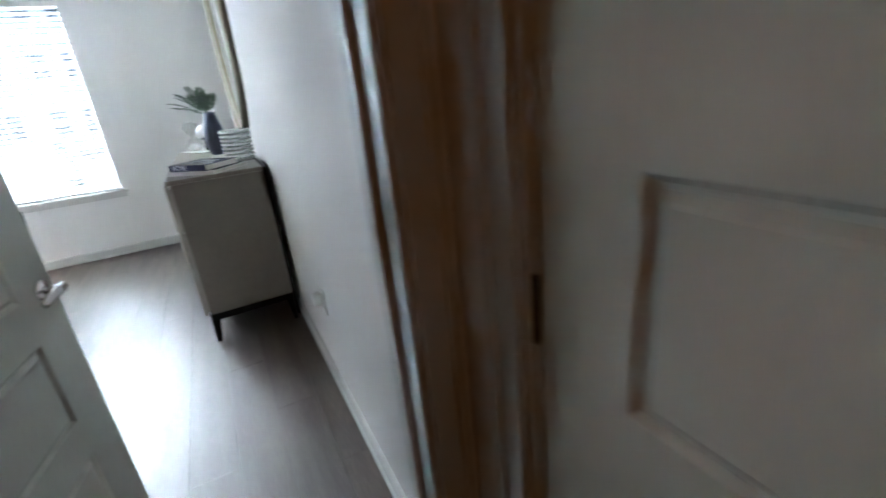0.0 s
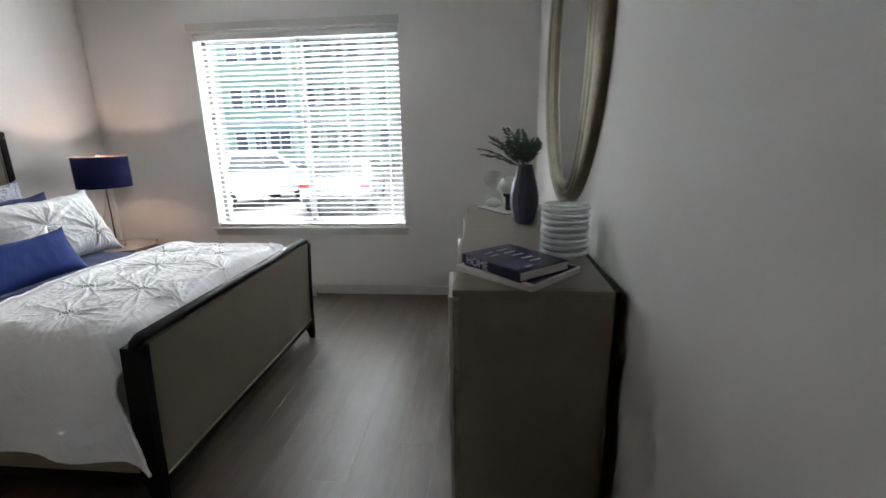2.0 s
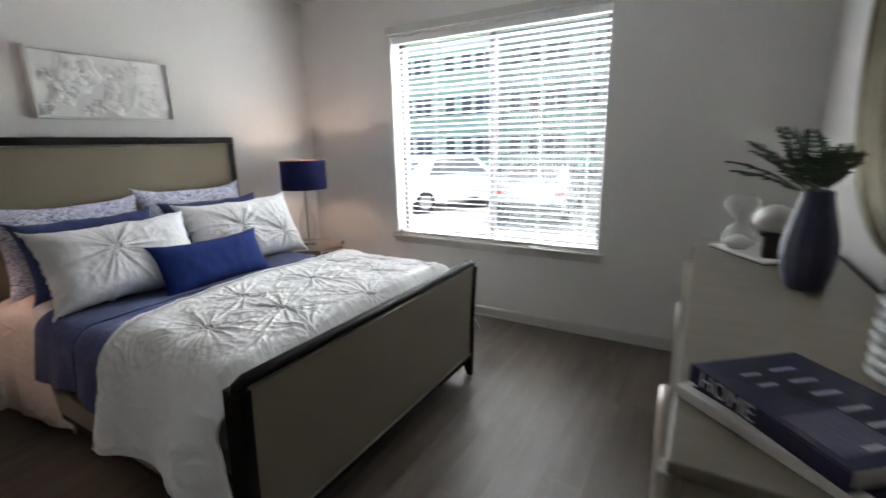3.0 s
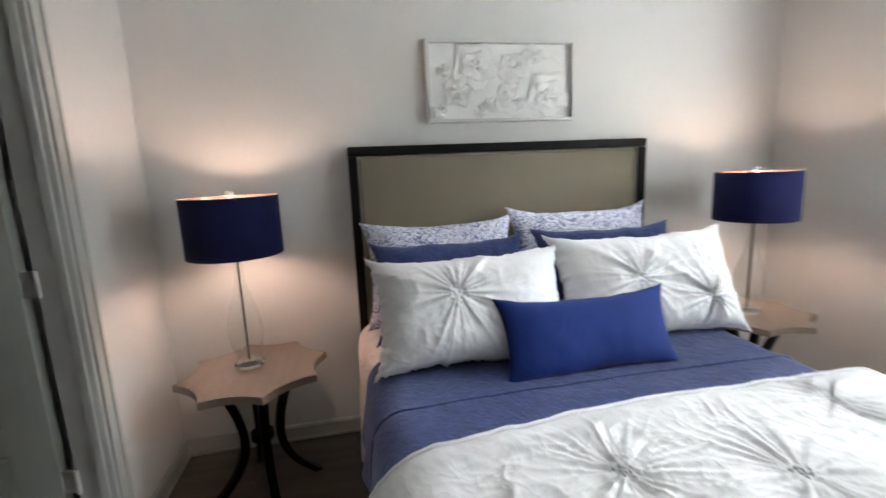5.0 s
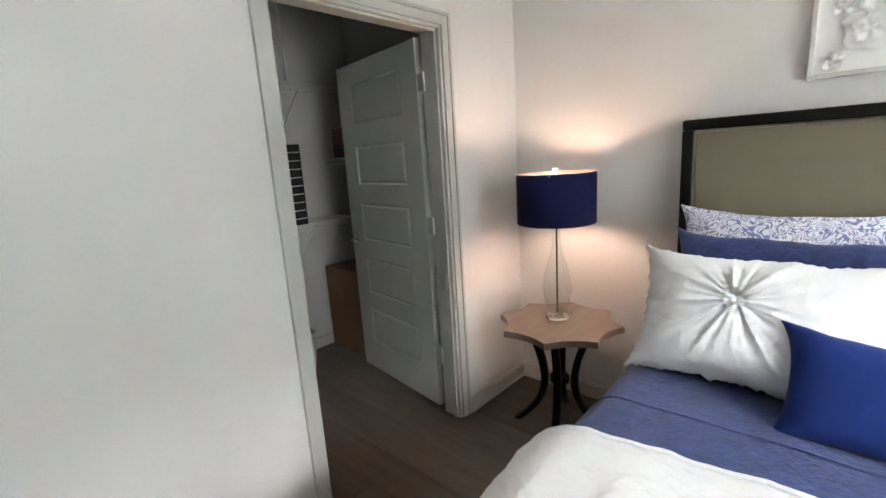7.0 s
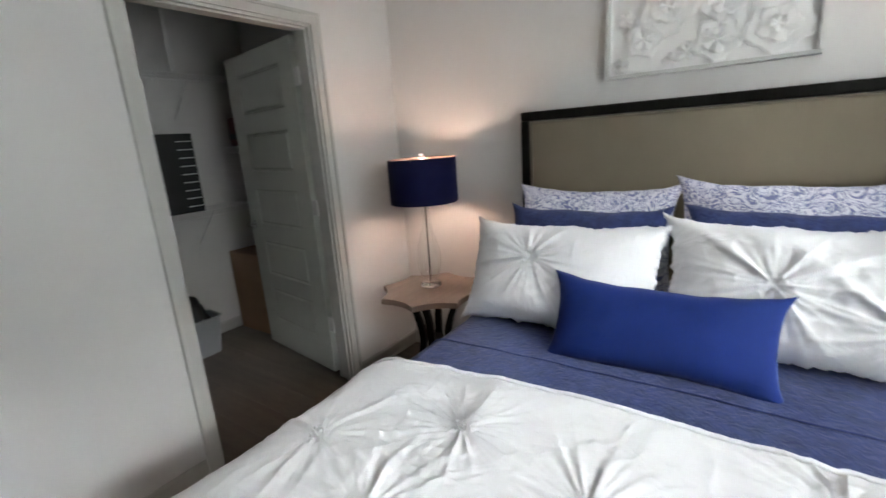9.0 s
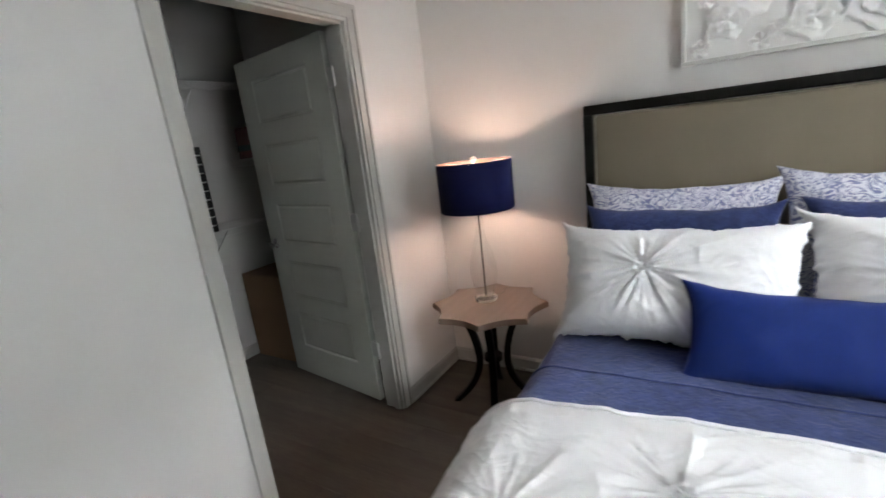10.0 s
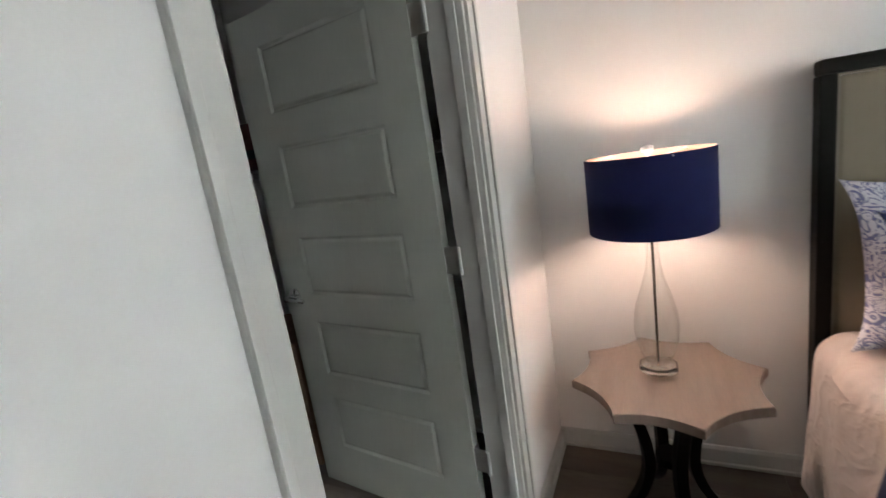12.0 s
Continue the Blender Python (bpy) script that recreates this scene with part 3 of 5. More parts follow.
def spread(name, x0, x1, hem, top, out, crown, mat, label, category, amp, tufts=(), nx=120, nv=300, wave=0.02, edge=0.02, seed=0, pleat=1.0, lean=0.0, foot=0.0, piping=0.0, crinkle=0.0, inset=0.0, seam=0.955, rad=0.10):
    """Bedding over the mattress, from x0 (foot) to x1 (head), hanging to the height hem on its sides."""
    half = 0.765 + out
    drop = top - hem
    arc = rad * math.pi / 2
    flat = half - rad
    side = max(0.02, drop - rad)
    total = 2 * (side + arc + flat)
    ob = thing(name, ((x0 + x1) / 2, BYM, top), label, category)

    def fn(u, v):
        s = v * total - total / 2              # arc length from the middle, south negative
        sg, a = (1, s) if s >= 0 else (-1, -s)
        x = x0 + (x1 + lean * s - x0) * u
        nz = noise.noise((x * 2.3 + seed, s * 2.3, 1.7))
        nf = noise.noise((x * 9 + seed, s * 9, 4.1))
        if a <= flat:
            y, z, ny, nn = a, 0.0, 0.0, 1.0
        elif a <= flat + arc:
            t = (a - flat) / rad
            y, z, ny, nn = flat + rad * math.sin(t), -rad * (1 - math.cos(t)), math.sin(t), math.cos(t)
        else:
            d = a - flat - arc
            y, z, ny, nn = half, -rad - d, 1.0, 0.0
            k = d / side
            f = math.sin(x * 17 + seed + 1.5 * math.sin(x * 5)) * wave * k + 0.03 * k
            y += f
            z += 0.03 * k * noise.noise((x * 4 + seed, sg, 0.3))
            if foot:
                x += (0.115 if sg > 0 else 0.085) * k * (1 - u) ** 4
                z -= (0.0 if sg > 0 else 0.09) * k * (1 - u) ** 5
        h = amp * (0.7 * nz + 0.25 * nf) + amp * 0.22 * abs(noise.noise((x * 6 + seed, s * 5, 8.1))) + crinkle * ((1 - abs(noise.noise((x * 13 + 0.4 * noise.noise((x * 5, s * 5, 1)) * 9 + seed, s * 8, 3.3)))) ** 5 + 0.5 * (1 - abs(noise.noise((x * 27 + seed, s * 31, 6.3)))) ** 4) + crown * max(0.0, 1 - (a / half) ** 2)
        for tx, ts in tufts:
            dx, ds = x - tx, s - ts
            r2 = dx * dx + ds * ds
            if r2 < 0.25:
                r = math.sqrt(r2)
                th = math.atan2(ds, dx)
                h -= 0.007 * math.exp(-(r / 0.09) ** 2) * pleat
                ph = 3 * math.sin(tx * 40 + ts * 17)
                wob = 0.5 * noise.noise((r * 7 + tx * 9, 2.2 * math.cos(th), 2.2 * math.sin(th)))
                c1 = 1 - abs(math.sin(8.5 * th + ph + wob + 0.9 * math.sin(2 * th + ts * 9)))
                c2 = 1 - abs(math.sin(5.5 * th - ph + wob + 0.7 * math.sin(2 * th + tx * 7)))
                c3 = 1 - abs(math.sin(3.5 * th + 2 * ph + wob + 0.5 * math.sin(th + tx * 5)))
                c4 = 1 - abs(math.sin(13 * th - 2 * ph - wob + 1.3 * math.sin(2 * th - ph)))
                g = min(1, r / 0.035)
                fade = max(0.0, 1 - r2 / 0.25)
                h += pleat * g * fade * (0.011 * (c1 ** 2 - 0.18) * math.exp(-r / 0.11) + 0.013 * (c2 ** 2.2 - 0.15) * math.exp(-r / 0.16) + 0.012 * (c3 ** 3.5 - 0.1) * math.exp(-r / 0.24) + 0.009 * (c4 ** 2 - 0.18) * math.exp(-r / 0.13))
                h += pleat * (0.004 * math.cos(r * 260) + 0.005 * math.cos(6 * th + tx) * math.cos(r * 230)) * math.exp(-(r / 0.032) ** 2)
        tip = max(0.0, (u - 0.93) / 0.07)
        fo = math.sqrt(max(0.0, 1 - tip * tip)) if tip else 1.0
        h += edge * fo + (edge * 0.5 * math.exp(-((u - 0.88) / 0.05) ** 2))
        tuck = max(0.0, (0.09 - u) / 0.09) * nn * foot
        h -= inset * min(1.0, max(0.0, (0.62 - u) / 0.2))
        return (x - (x0 + x1) / 2 + 0.02 * tuck, sg * (y + ny * h), z + nn * h - 0.13 * tuck * tuck)
    bm = sheet(fn, nx, nv)
    bmesh.ops.recalc_face_normals(bm, faces=bm.faces)
    o = part("cover", bm, mat, ob, smooth=True)
    sol = o.modifiers.new("thick", "SOLIDIFY")
    sol.thickness, sol.offset = 0.012, -1
    if o.data.polygons[len(o.data.polygons) // 2].normal.z < 0:
        o.data.flip_normals()
    if piping:
        b2 = bmesh.new()
        tube(b2, [Vector(fn(seam, k / 160)) + Vector((0, 0, 0.004)) for k in range(161)], piping, 6)
        part("hem", b2, mat, ob, "stitched hem along the folded edge", True)
    for tx, ts in tufts:
        v = ts / total + 0.5
        u = (tx - x0) / (x1 + lean * ts - x0)
        if 0.06 < u < 0.93 and abs(ts) < half + 0.1:
            c = Vector(fn(u, v))
            b2 = bmesh.new()
            for q in range(9):
                a = 2.4 * q
                r = 0.004 + 0.0026 * q
                d = Vector((r * math.cos(a), r * math.sin(a), 0.003))
                if abs(ts) > flat + arc:
                    d = Vector((d.x, math.copysign(0.006, ts), d.y))
                bmesh.ops.create_icosphere(b2, subdivisions=1, radius=0.0058, matrix=Matrix.Translation(c + d) @ pose(0, 0, 0, 30 * q, 20 * q, 50 * q) @ Matrix.Diagonal((1.3, 0.7, 0.8, 1)))
            part("rosette", b2, mat, ob, "gathered fabric rosette", True)
    return ob


spread("bed_sheet", -2.72, -3.40, 0.07, 0.664, 0.055, 0.0, PINKCLOTH, "blush cotton bed sheet hanging beside the headboard", "sheet", 0.008, nx=50, nv=200, wave=0.020, edge=0.006, seed=3, inset=0.055)
spread("coverlet", -2.0, -2.90, 0.37, 0.670, 0.028, 0.006, QUILT, "matelasse slate-blue coverlet spread under the pillows", "coverlet", 0.010, nx=70, nv=200, wave=0.012, edge=0.008, seed=9, piping=0.004, seam=0.522)

TUFTS = [(x, y - BYM) for x, y in ((-1.76, 3.965), (-1.94, 4.265), (-1.635, 4.235), (-1.405, 4.165), (-1.83, 4.59), (-1.43, 4.56), (-1.63, 4.865), (-2.06, 4.96), (-1.80, 5.14), (-1.47, 5.16))]
spread("comforter", -1.375, -2.20, 0.30, 0.720, 0.055, 0.040, WHITECLOTH, "white pinch-pleated cotton comforter folded across the bed foot", "comforter", 0.020, TUFTS, nx=190, nv=540, wave=0.034, edge=0.022, seed=5, lean=-0.035, foot=1.0, piping=0.006, crinkle=0.0036, pleat=0.66, rad=0.18)


def pillow(name, yc, width, bottom, top, thick, mat, label, rosette=(), sag=0.0, corner=0.075, seed=0, ruffle=0):
    """A pillow leaning from its bottom edge (x, z) to its top edge (x, z)."""
    b, t = Vector((bottom[0], 0, bottom[1])), Vector((top[0], 0, top[1]))
    up = (t - b)
    hgt = up.length
    up.normalize()
    nrm = Vector((up.z, 0, -up.x))
    if nrm.x < 0:
        nrm = -nrm
    mid = (b + t) / 2
    ob = thing(name, (mid.x, yc, bottom[1]), label, "pillow", "pillows on the bed")
    nu, nv = 150, 96

    def fn(front):
        def f(u, v):
            a, c = 2 * u - 1, 2 * v - 1
            ear = corner * (a * c) ** 6
            px = a * width / 2 * (1 - 0.05 * (1 - c * c) + ear)
            pz = c * hgt / 2 * (1 - 0.06 * (1 - a * a) + 1.5 * ear) - sag * (1 - a * a) * (c > 0) * c
            e = max(0.0, (1 - a ** 4)) * max(0.0, (1 - c ** 4))
            d = thick * 0.5 * e ** 0.55
            wob = 0.010 * noise.noise((px * 5 + seed, pz * 5, front)) + 0.004 * noise.noise((px * 15 + seed, pz * 15, front))
            d += wob * e + 0.012 * (a * c) ** 4 * (1 - max(abs(a), abs(c)) ** 16)
            if ruffle:
                d += 0.005 * e * ((1 - abs(noise.noise((px * 12 + seed, pz * 9, 3.3)))) ** 5 + 0.6 * (1 - abs(noise.noise((px * 26 + seed, pz * 24, 1.3)))) ** 4)
            pz += (0.006 * noise.noise((px * 13 + seed, 0.3, c)) + 0.011 * noise.noise((px * 6 + seed * 3, 0.3, 2.0 * (c > 0)))) * c * c
            if ruffle:
                rim = max(abs(a), abs(c)) ** 14
                pz += rim * 0.010 * (noise.noise((px * 34 + seed, 1.1, c)) + 0.6 * noise.noise((px * 75 + seed, 2.1, c))) * abs(c) ** 8 * (1 if c > 0 else -1)
                px += rim * 0.010 * (noise.noise((pz * 34 + seed, 3.1, a)) + 0.6 * noise.noise((pz * 75 + seed, 4.1, a))) * abs(a) ** 8 * (1 if a > 0 else -1)
                d += 0.004 * rim * noise.noise((px * 40, pz * 40, seed))
            for rx, rz in rosette:
                dx, dz = px - rx, pz - rz
                r = math.hypot(dx, dz)
                th = math.atan2(dz, dx)
                wv = 0.9 * math.sin(2 * th + seed)
                c1, c2, c3 = 1 - abs(math.sin(9 * th + seed + wv)), 1 - abs(math.sin(5.5 * th - seed + wv)), 1 - abs(math.sin(3.5 * th + 2 * seed - 0.6 * wv))
                g = min(1, r / 0.03)
                d += ((0.015 * c1 ** 1.5 * math.exp(-r / 0.11) + 0.017 * c2 ** 1.7 * math.exp(-r / 0.19) + 0.016 * c3 ** 3 * math.exp(-r / 0.30)) * g - 0.010 * math.exp(-(r / 0.08) ** 2) + (0.011 * noise.noise((px * 85 + seed, pz * 85, 0.7)) + 0.006 * noise.noise((px * 150 + seed, pz * 150, 4.7))) * math.exp(-(r / 0.042) ** 2)) * e ** 0.5
            d = d if front > 0 else -d
            p = up * (pz) + nrm * d
            return (p.x, px, p.z + mid.z - bottom[1])
        return f
    bm = sheet(fn(1), nu, nv)
    bm2 = sheet(fn(-1), nu, nv)
    me = bpy.data.meshes.new("tmp")
    bm2.to_mesh(me)
    bm2.free()
    bm.from_mesh(me)
    bmesh.ops.remove_doubles(bm, verts=bm.verts, dist=0.0004)
    bmesh.ops.recalc_face_normals(bm, faces=bm.faces)
    part("cushion", bm, mat, ob, smooth=True)
    return ob


PATTERN = material("paisley_cotton", (0.66, 0.67, 0.74), 0.85, vary=0.05, fine=300, bump=0.2)
nt = PATTERN.node_tree
pb = nt.nodes["Principled BSDF"]
tcn = nt.nodes.new("ShaderNodeTexCoord")
nz1 = nt.nodes.new("ShaderNodeTexNoise")
nz1.inputs["Scale"].default_value, nz1.inputs["Detail"].default_value, nz1.inputs["Distortion"].default_value = 13.5, 1.5, 2.6
nt.links.new(tcn.outputs["Object"], nz1.inputs["Vector"])
mul = nt.nodes.new("ShaderNodeMath")
mul.operation, mul.inputs[1].default_value = "MULTIPLY", 38.0
sine = nt.nodes.new("ShaderNodeMath")
sine.operation = "SINE"
nt.links.new(nz1.outputs["Fac"], mul.inputs[0])
nt.links.new(mul.outputs[0], sine.inputs[0])
rp = nt.nodes.new("ShaderNodeValToRGB")
rp.color_ramp.elements[0].position, rp.color_ramp.elements[1].position = 0.15, 0.5
rp.color_ramp.elements[0].color, rp.color_ramp.elements[1].color = (0.68, 0.69, 0.76, 1), (0.17, 0.19, 0.37, 1)
nt.links.new(sine.outputs[0], rp.inputs[0])
nt.links.new(rp.outputs[0], pb.inputs["Base Color"])

pillow("patterned_pillow", 4.16, 0.72, (-3.22, 0.70), (-3.345, 1.15), 0.15, PATTERN, "blue and white paisley sham propped against the headboard", seed=1)
pillow("patterned_pillow", 4.905, 0.74, (-3.21, 0.70), (-3.345, 1.178), 0.15, PATTERN, "blue and white paisley sham propped against the headboard", seed=2)
pillow("blue_pillow", 4.17, 0.68, (-3.00, 0.70), (-3.17, 1.085), 0.15, QUILT, "slate-blue quilted sham between the other pillows", seed=3)
pillow("blue_pillow", 4.94, 0.70, (-3.00, 0.70), (-3.17, 1.10), 0.15, QUILT, "slate-blue quilted sham between the other pillows", seed=4)
pillow("white_pillow", 4.175, 0.745, (-2.705, 0.69), (-2.885, 1.068), 0.23, WHITECLOTH, "white cotton sham with a gathered rosette and radiating pleats", rosette=[(-0.075, 0.05)], seed=5, corner=0.07, ruffle=1)
pillow("white_pillow", 4.955, 0.80, (-2.725, 0.70), (-2.92, 1.095), 0.23, WHITECLOTH, "white cotton sham with a gathered rosette and radiating pleats", rosette=[(-0.10, 0.01), (0.20, -0.09)], seed=6.5, corner=0.08, ruffle=1)
pillow("lumbar_pillow", 4.563, 0.66, (-2.550, 0.675), (-2.675, 0.932), 0.13, ROYAL, "royal blue velvet lumbar pillow in front of the shams", seed=8, corner=0.06, sag=0.008)

# ---- nightstands and lamps ----
NTZ = 0.59


def nightstand(x, y, label):
    ob = thing("nightstand", (x, y, 0), label, "nightstand", "nightstands beside the bed")
    out = []
    R = 0.314
    for k in range(8):
        a0, a1 = radians(16 + 45 * k), radians(61 + 45 * k)
        p0, p1 = Vector((R * math.cos(a0), R * math.sin(a0))), Vector((R * math.cos(a1), R * math.sin(a1)))
        inward = -(p0 + p1).normalized()
        for s in range(8):
            t = s / 8
            dip = 0.030 * math.sin(math.pi * t) ** 0.8
            p = p0.lerp(p1, t) + inward * dip
            out.append((p.x, p.y))
    bm = bmesh.new()
    prism(bm, out, NTZ - 0.032, NTZ, 0.003)
    part("tabletop", bm, NTTOP, ob, "washed wood star-edged octagonal top")
    bm = bmesh.new()
    bmesh.ops.create_cone(bm, cap_ends=True, segments=24, radius1=0.15, radius2=0.17, depth=0.02, matrix=pose(0, 0, NTZ - 0.043))
    part("apron", bm, BLACKWOOD, ob)
    for k in range(4):
        bm = bmesh.new()
        rings = []
        for i in range(17):
            z = (NTZ - 0.05) * (1 - i / 16)
            q = z / (NTZ - 0.05)
            r = 0.075 + 0.085 * max(0, (q - 0.45) / 0.55) ** 2 + 0.155 * max(0, (0.5 - q) / 0.5) ** 2.1
            w = 0.019
            h = 0.018
            rings.append([bm.verts.new(p) for p in ((r - h, -w, z), (r + h, -w, z), (r + h, w, z), (r - h, w, z))])
        for a, b in zip(rings, rings[1:]):
            for j in range(4):
                bm.faces.new((a[j], b[j], b[(j + 1) % 4], a[(j + 1) % 4]))
        bm.faces.new(rings[0])
        bm.faces.new(list(reversed(rings[-1])))
        bmesh.ops.recalc_face_normals(bm, faces=bm.faces)
        bmesh.ops.transform(bm, matrix=pose(0, 0, 0, 0, 0, 90 * k + 20), verts=bm.verts)
        part("leg", bm, BLACKWOOD, ob, "curved black sabre leg")
    bm = bmesh.new()
    bmesh.ops.create_cone(bm, cap_ends=True, segments=16, radius1=0.05, radius2=0.05, depth=0.03, matrix=pose(0, 0, 0.27))
    part("hub", bm, BLACKWOOD, ob)
    return ob


BULB = glow("warm_bulb", (1.0, 0.69, 0.54), 27.0)


def table_lamp(x, y, label):
    ob = thing("table_lamp", (x, y, NTZ + 0.0015), label, "lamp", "lamps on the nightstands")
    part("base", lathe([(0.055, 0.0), (0.062, 0.004), (0.063, 0.018), (0.058, 0.026), (0.035, 0.03)], 10), FOOTGLASS, ob, "thick faceted clear glass foot")
    outer = [(0.032, 0.031), (0.050, 0.06), (0.066, 0.11), (0.0715, 0.16), (0.066, 0.22), (0.050, 0.28), (0.034, 0.33), (0.025, 0.37), (0.020, 0.41), (0.0185, 0.44), (0.0185, 0.50)]
    rows = outer
    part("body", lathe(rows, 40, False), CLEAR, ob, "clear glass bottle-shaped body", True)
    bm = bmesh.new()
    tube(bm, [(0, 0, 0.03), (0, 0, 0.56)], 0.0045, 10)
    part("rod", bm, BRONZE, ob, "dark slim metal rod")
    z0, z1 = 0.50, 0.745
    part("shade", lathe([(0.1885, z0), (0.191, z0 + 0.002), (0.191, z1 - 0.002), (0.1885, z1)], 64, False), NAVY, ob, "navy blue drum shade", True)
    part("shade_lining", lathe([(0.1875, z0 + 0.0005), (0.1875, z1 - 0.0005)], 64, False), SHADEIN, ob, "gold shade lining")
    bm = bmesh.new()
    for k in range(3):
        a = radians(120 * k + 20)
        tube(bm, [(0, 0, z1 - 0.02), (0.192 * math.cos(a), 0.192 * math.sin(a), z1 - 0.006)], 0.002, 6)
    tube(bm, [(0, 0, 0.56), (0.03, 0, 0.60), (0.034, 0, 0.66), (0, 0, z1 - 0.02)], 0.0018, 6)
    part("spider", bm, STEEL, ob)
    part("finial", lathe([(0.006, z1 - 0.02), (0.006, z1), (0.016, z1 + 0.003), (0.02, z1 + 0.010), (0.016, z1 + 0.02), (0.004, z1 + 0.024)], 16), RIBGLASS, ob, "clear glass finial", True)
    part("bulb", lathe([(0.012, 0.565), (0.014, 0.58), (0.027, 0.61), (0.03, 0.63), (0.024, 0.652), (0.006, 0.662)], 20), BULB, ob, "glowing warm bulb", True)
    bm = bmesh.new()
    tube(bm, [(-0.05, 0.02, 0.006), (-0.12, 0.05, 0.004), (-0.17, 0.03, 0.004), (-0.21, 0.05, 0.003)], 0.0025, 6)
    part("cord", bm, CLEAR, ob)
    return ob


LAMPS = ((-3.192, 3.254, -3.165, 3.277), (-3.118, 5.778, -3.13, 5.80))
for k, (lx, ly, nx, ny) in enumerate(LAMPS):
    nightstand(nx, ny, "octagonal washed-wood nightstand on black sabre legs")
    table_lamp(lx, ly, "lit table lamp with clear glass body and navy drum shade")

# ---- dresser ----
DX0, DX1, DY0, DY1, DZ0, DZ1 = -0.120, 0.352, 3.674, 5.38, 0.185, 0.990
dresser = thing("dresser", ((DX0 + DX1) / 2, (DY0 + DY1) / 2, 0), "taupe lacquered dresser with champagne fretwork drawers on a black base", "dresser")
DXM, DYM = (DX0 + DX1) / 2, (DY0 + DY1) / 2


def at_dr(bm):
    bmesh.ops.translate(bm, verts=bm.verts, vec=(-DXM, -DYM, 0))
    return bm


part("body", at_dr(boxes((DX0 + 0.02, DX1 + 0.02, DY0 + 0.002, DY1 - 0.002, DZ0, DZ1 - 0.024), bevel=0.003)), TAUPEWOOD, dresser)
part("top", at_dr(boxes((DX0, DX1 + 0.02, DY0, DY1, DZ1 - 0.023, DZ1), bevel=0.004)), TAUPEWOOD, dresser, "taupe lacquered top")
part("back_panel", at_dr(boxes((DX1 + 0.021, DX1 + 0.040, DY0 + 0.004, DY1 - 0.004, 0.03, DZ1 - 0.004))), BLACKWOOD, dresser, "black back panel")
part("base_frame", at_dr(boxes((DX0 + 0.012, DX1 + 0.02, DY0 + 0.006, DY0 + 0.04, DZ0 - 0.045, DZ0 - 0.001), (DX0 + 0.012, DX1 + 0.02, DY1 - 0.04, DY1 - 0.006, DZ0 - 0.045, DZ0 - 0.001),
                               (DX0 + 0.012, DX0 + 0.045, DY0 + 0.041, DY1 - 0.041, DZ0 - 0.045, DZ0 - 0.001), (DX1 - 0.02, DX1 + 0.02, DY0 + 0.041, DY1 - 0.041, DZ0 - 0.045, DZ0 - 0.001), bevel=0.002)), BLACKWOOD, dresser, "black wood base frame")
for x, sx in ((DX0 + 0.034, -1), (DX1 - 0.005, 1)):
    for y, sy in ((DY0 + 0.03, -1), (DY1 - 0.03, 1)):
        bm = bmesh.new()
        lo = [bm.verts.new((x + sx * 0.012 + a * 0.012, y + sy * 0.010 + b * 0.012, 0)) for a, b in ((-1, -1), (1, -1), (1, 1), (-1, 1))]
        hi = [bm.verts.new((x + a * 0.022, y + b * 0.022, DZ0 - 0.045)) for a, b in ((-1, -1), (1, -1), (1, 1), (-1, 1))]
        bm.faces.new(list(reversed(lo)))
        bm.faces.new(hi)
        for k in range(4):
            bm.faces.new((lo[k], lo[(k + 1) % 4], hi[(k + 1) % 4], hi[k]))
        part("leg", at_dr(bm), BLACKWOOD, dresser, "tapered black wood leg")
ncol, nrow = 3, 3
cw, rh = (DY1 - DY0 - 0.03) / ncol, (DZ1 - DZ0 - 0.05) / nrow
for i in range(ncol):
    for j in range(nrow):
        y0, z0 = DY0 + 0.015 + i * cw, DZ0 + 0.012 + j * rh
        d = part("drawer", at_dr(boxes((DX0 + 0.002, DX0 + 0.019, y0 + 0.004, y0 + cw - 0.004, z0 + 0.004, z0 + rh - 0.004), bevel=0.003)), CHAMPAGNE, dresser, "champagne lacquered drawer front")
        bm = bmesh.new()
        yc, zc = y0 + cw / 2, z0 + rh / 2
        tube(bm, [(DX0 + 0.001, yc, zc), (DX0 - 0.018, yc, zc)], 0.005, 8)
        tube(bm, [(DX0 - 0.016, yc, zc - 0.014), (DX0 - 0.020, yc, zc), (DX0 - 0.016, yc, zc + 0.014)], [0.005, 0.009, 0.005], 10)
        part("pull", at_dr(bm), CHROME, d, "small chrome knob", True)

for i in range(ncol):
    y0 = DY0 + 0.015 + i * cw
    for s in (-1, 1):
        bm = bmesh.new()
        pts = []
        for k in range(25):
            q = k / 24
            pts.append((DX0 - 0.008 - 0.010 * max(0.0, (q - 0.8) / 0.2), y0 + cw / 2 + s * (cw / 2 - 0.03) * math.sin(math.pi * q) ** 0.7, DZ0 + 0.015 + q * (DZ1 - DZ0 - 0.055)))
        tube(bm, pts, 0.013, 10, 0.6)
        part("fretwork", at_dr(bm), CHAMPAGNE, dresser, "raised curved champagne moulding", True)
for y0 in (DY0 + 0.001, DY1 - 0.041):
    part("edge_strip", at_dr(boxes((DX0 - 0.012, DX0 + 0.0015, y0, y0 + 0.04, DZ0, DZ1 - 0.024), bevel=0.004)), CHAMPAGNE, dresser, "pale champagne edge strip")

# ---- lights that the place has ----
lamp_light("hall_light", -0.15, 0.2, 2.45, 0.15, (1.0, 0.38, 0.11), 0.12)

# ---- wall mirror ----
MY, MZ = 4.77, 1.90
mirror = thing("wall_mirror", (EX, MY, MZ), "large oval wall mirror in a sculpted antique silver frame", "mirror")


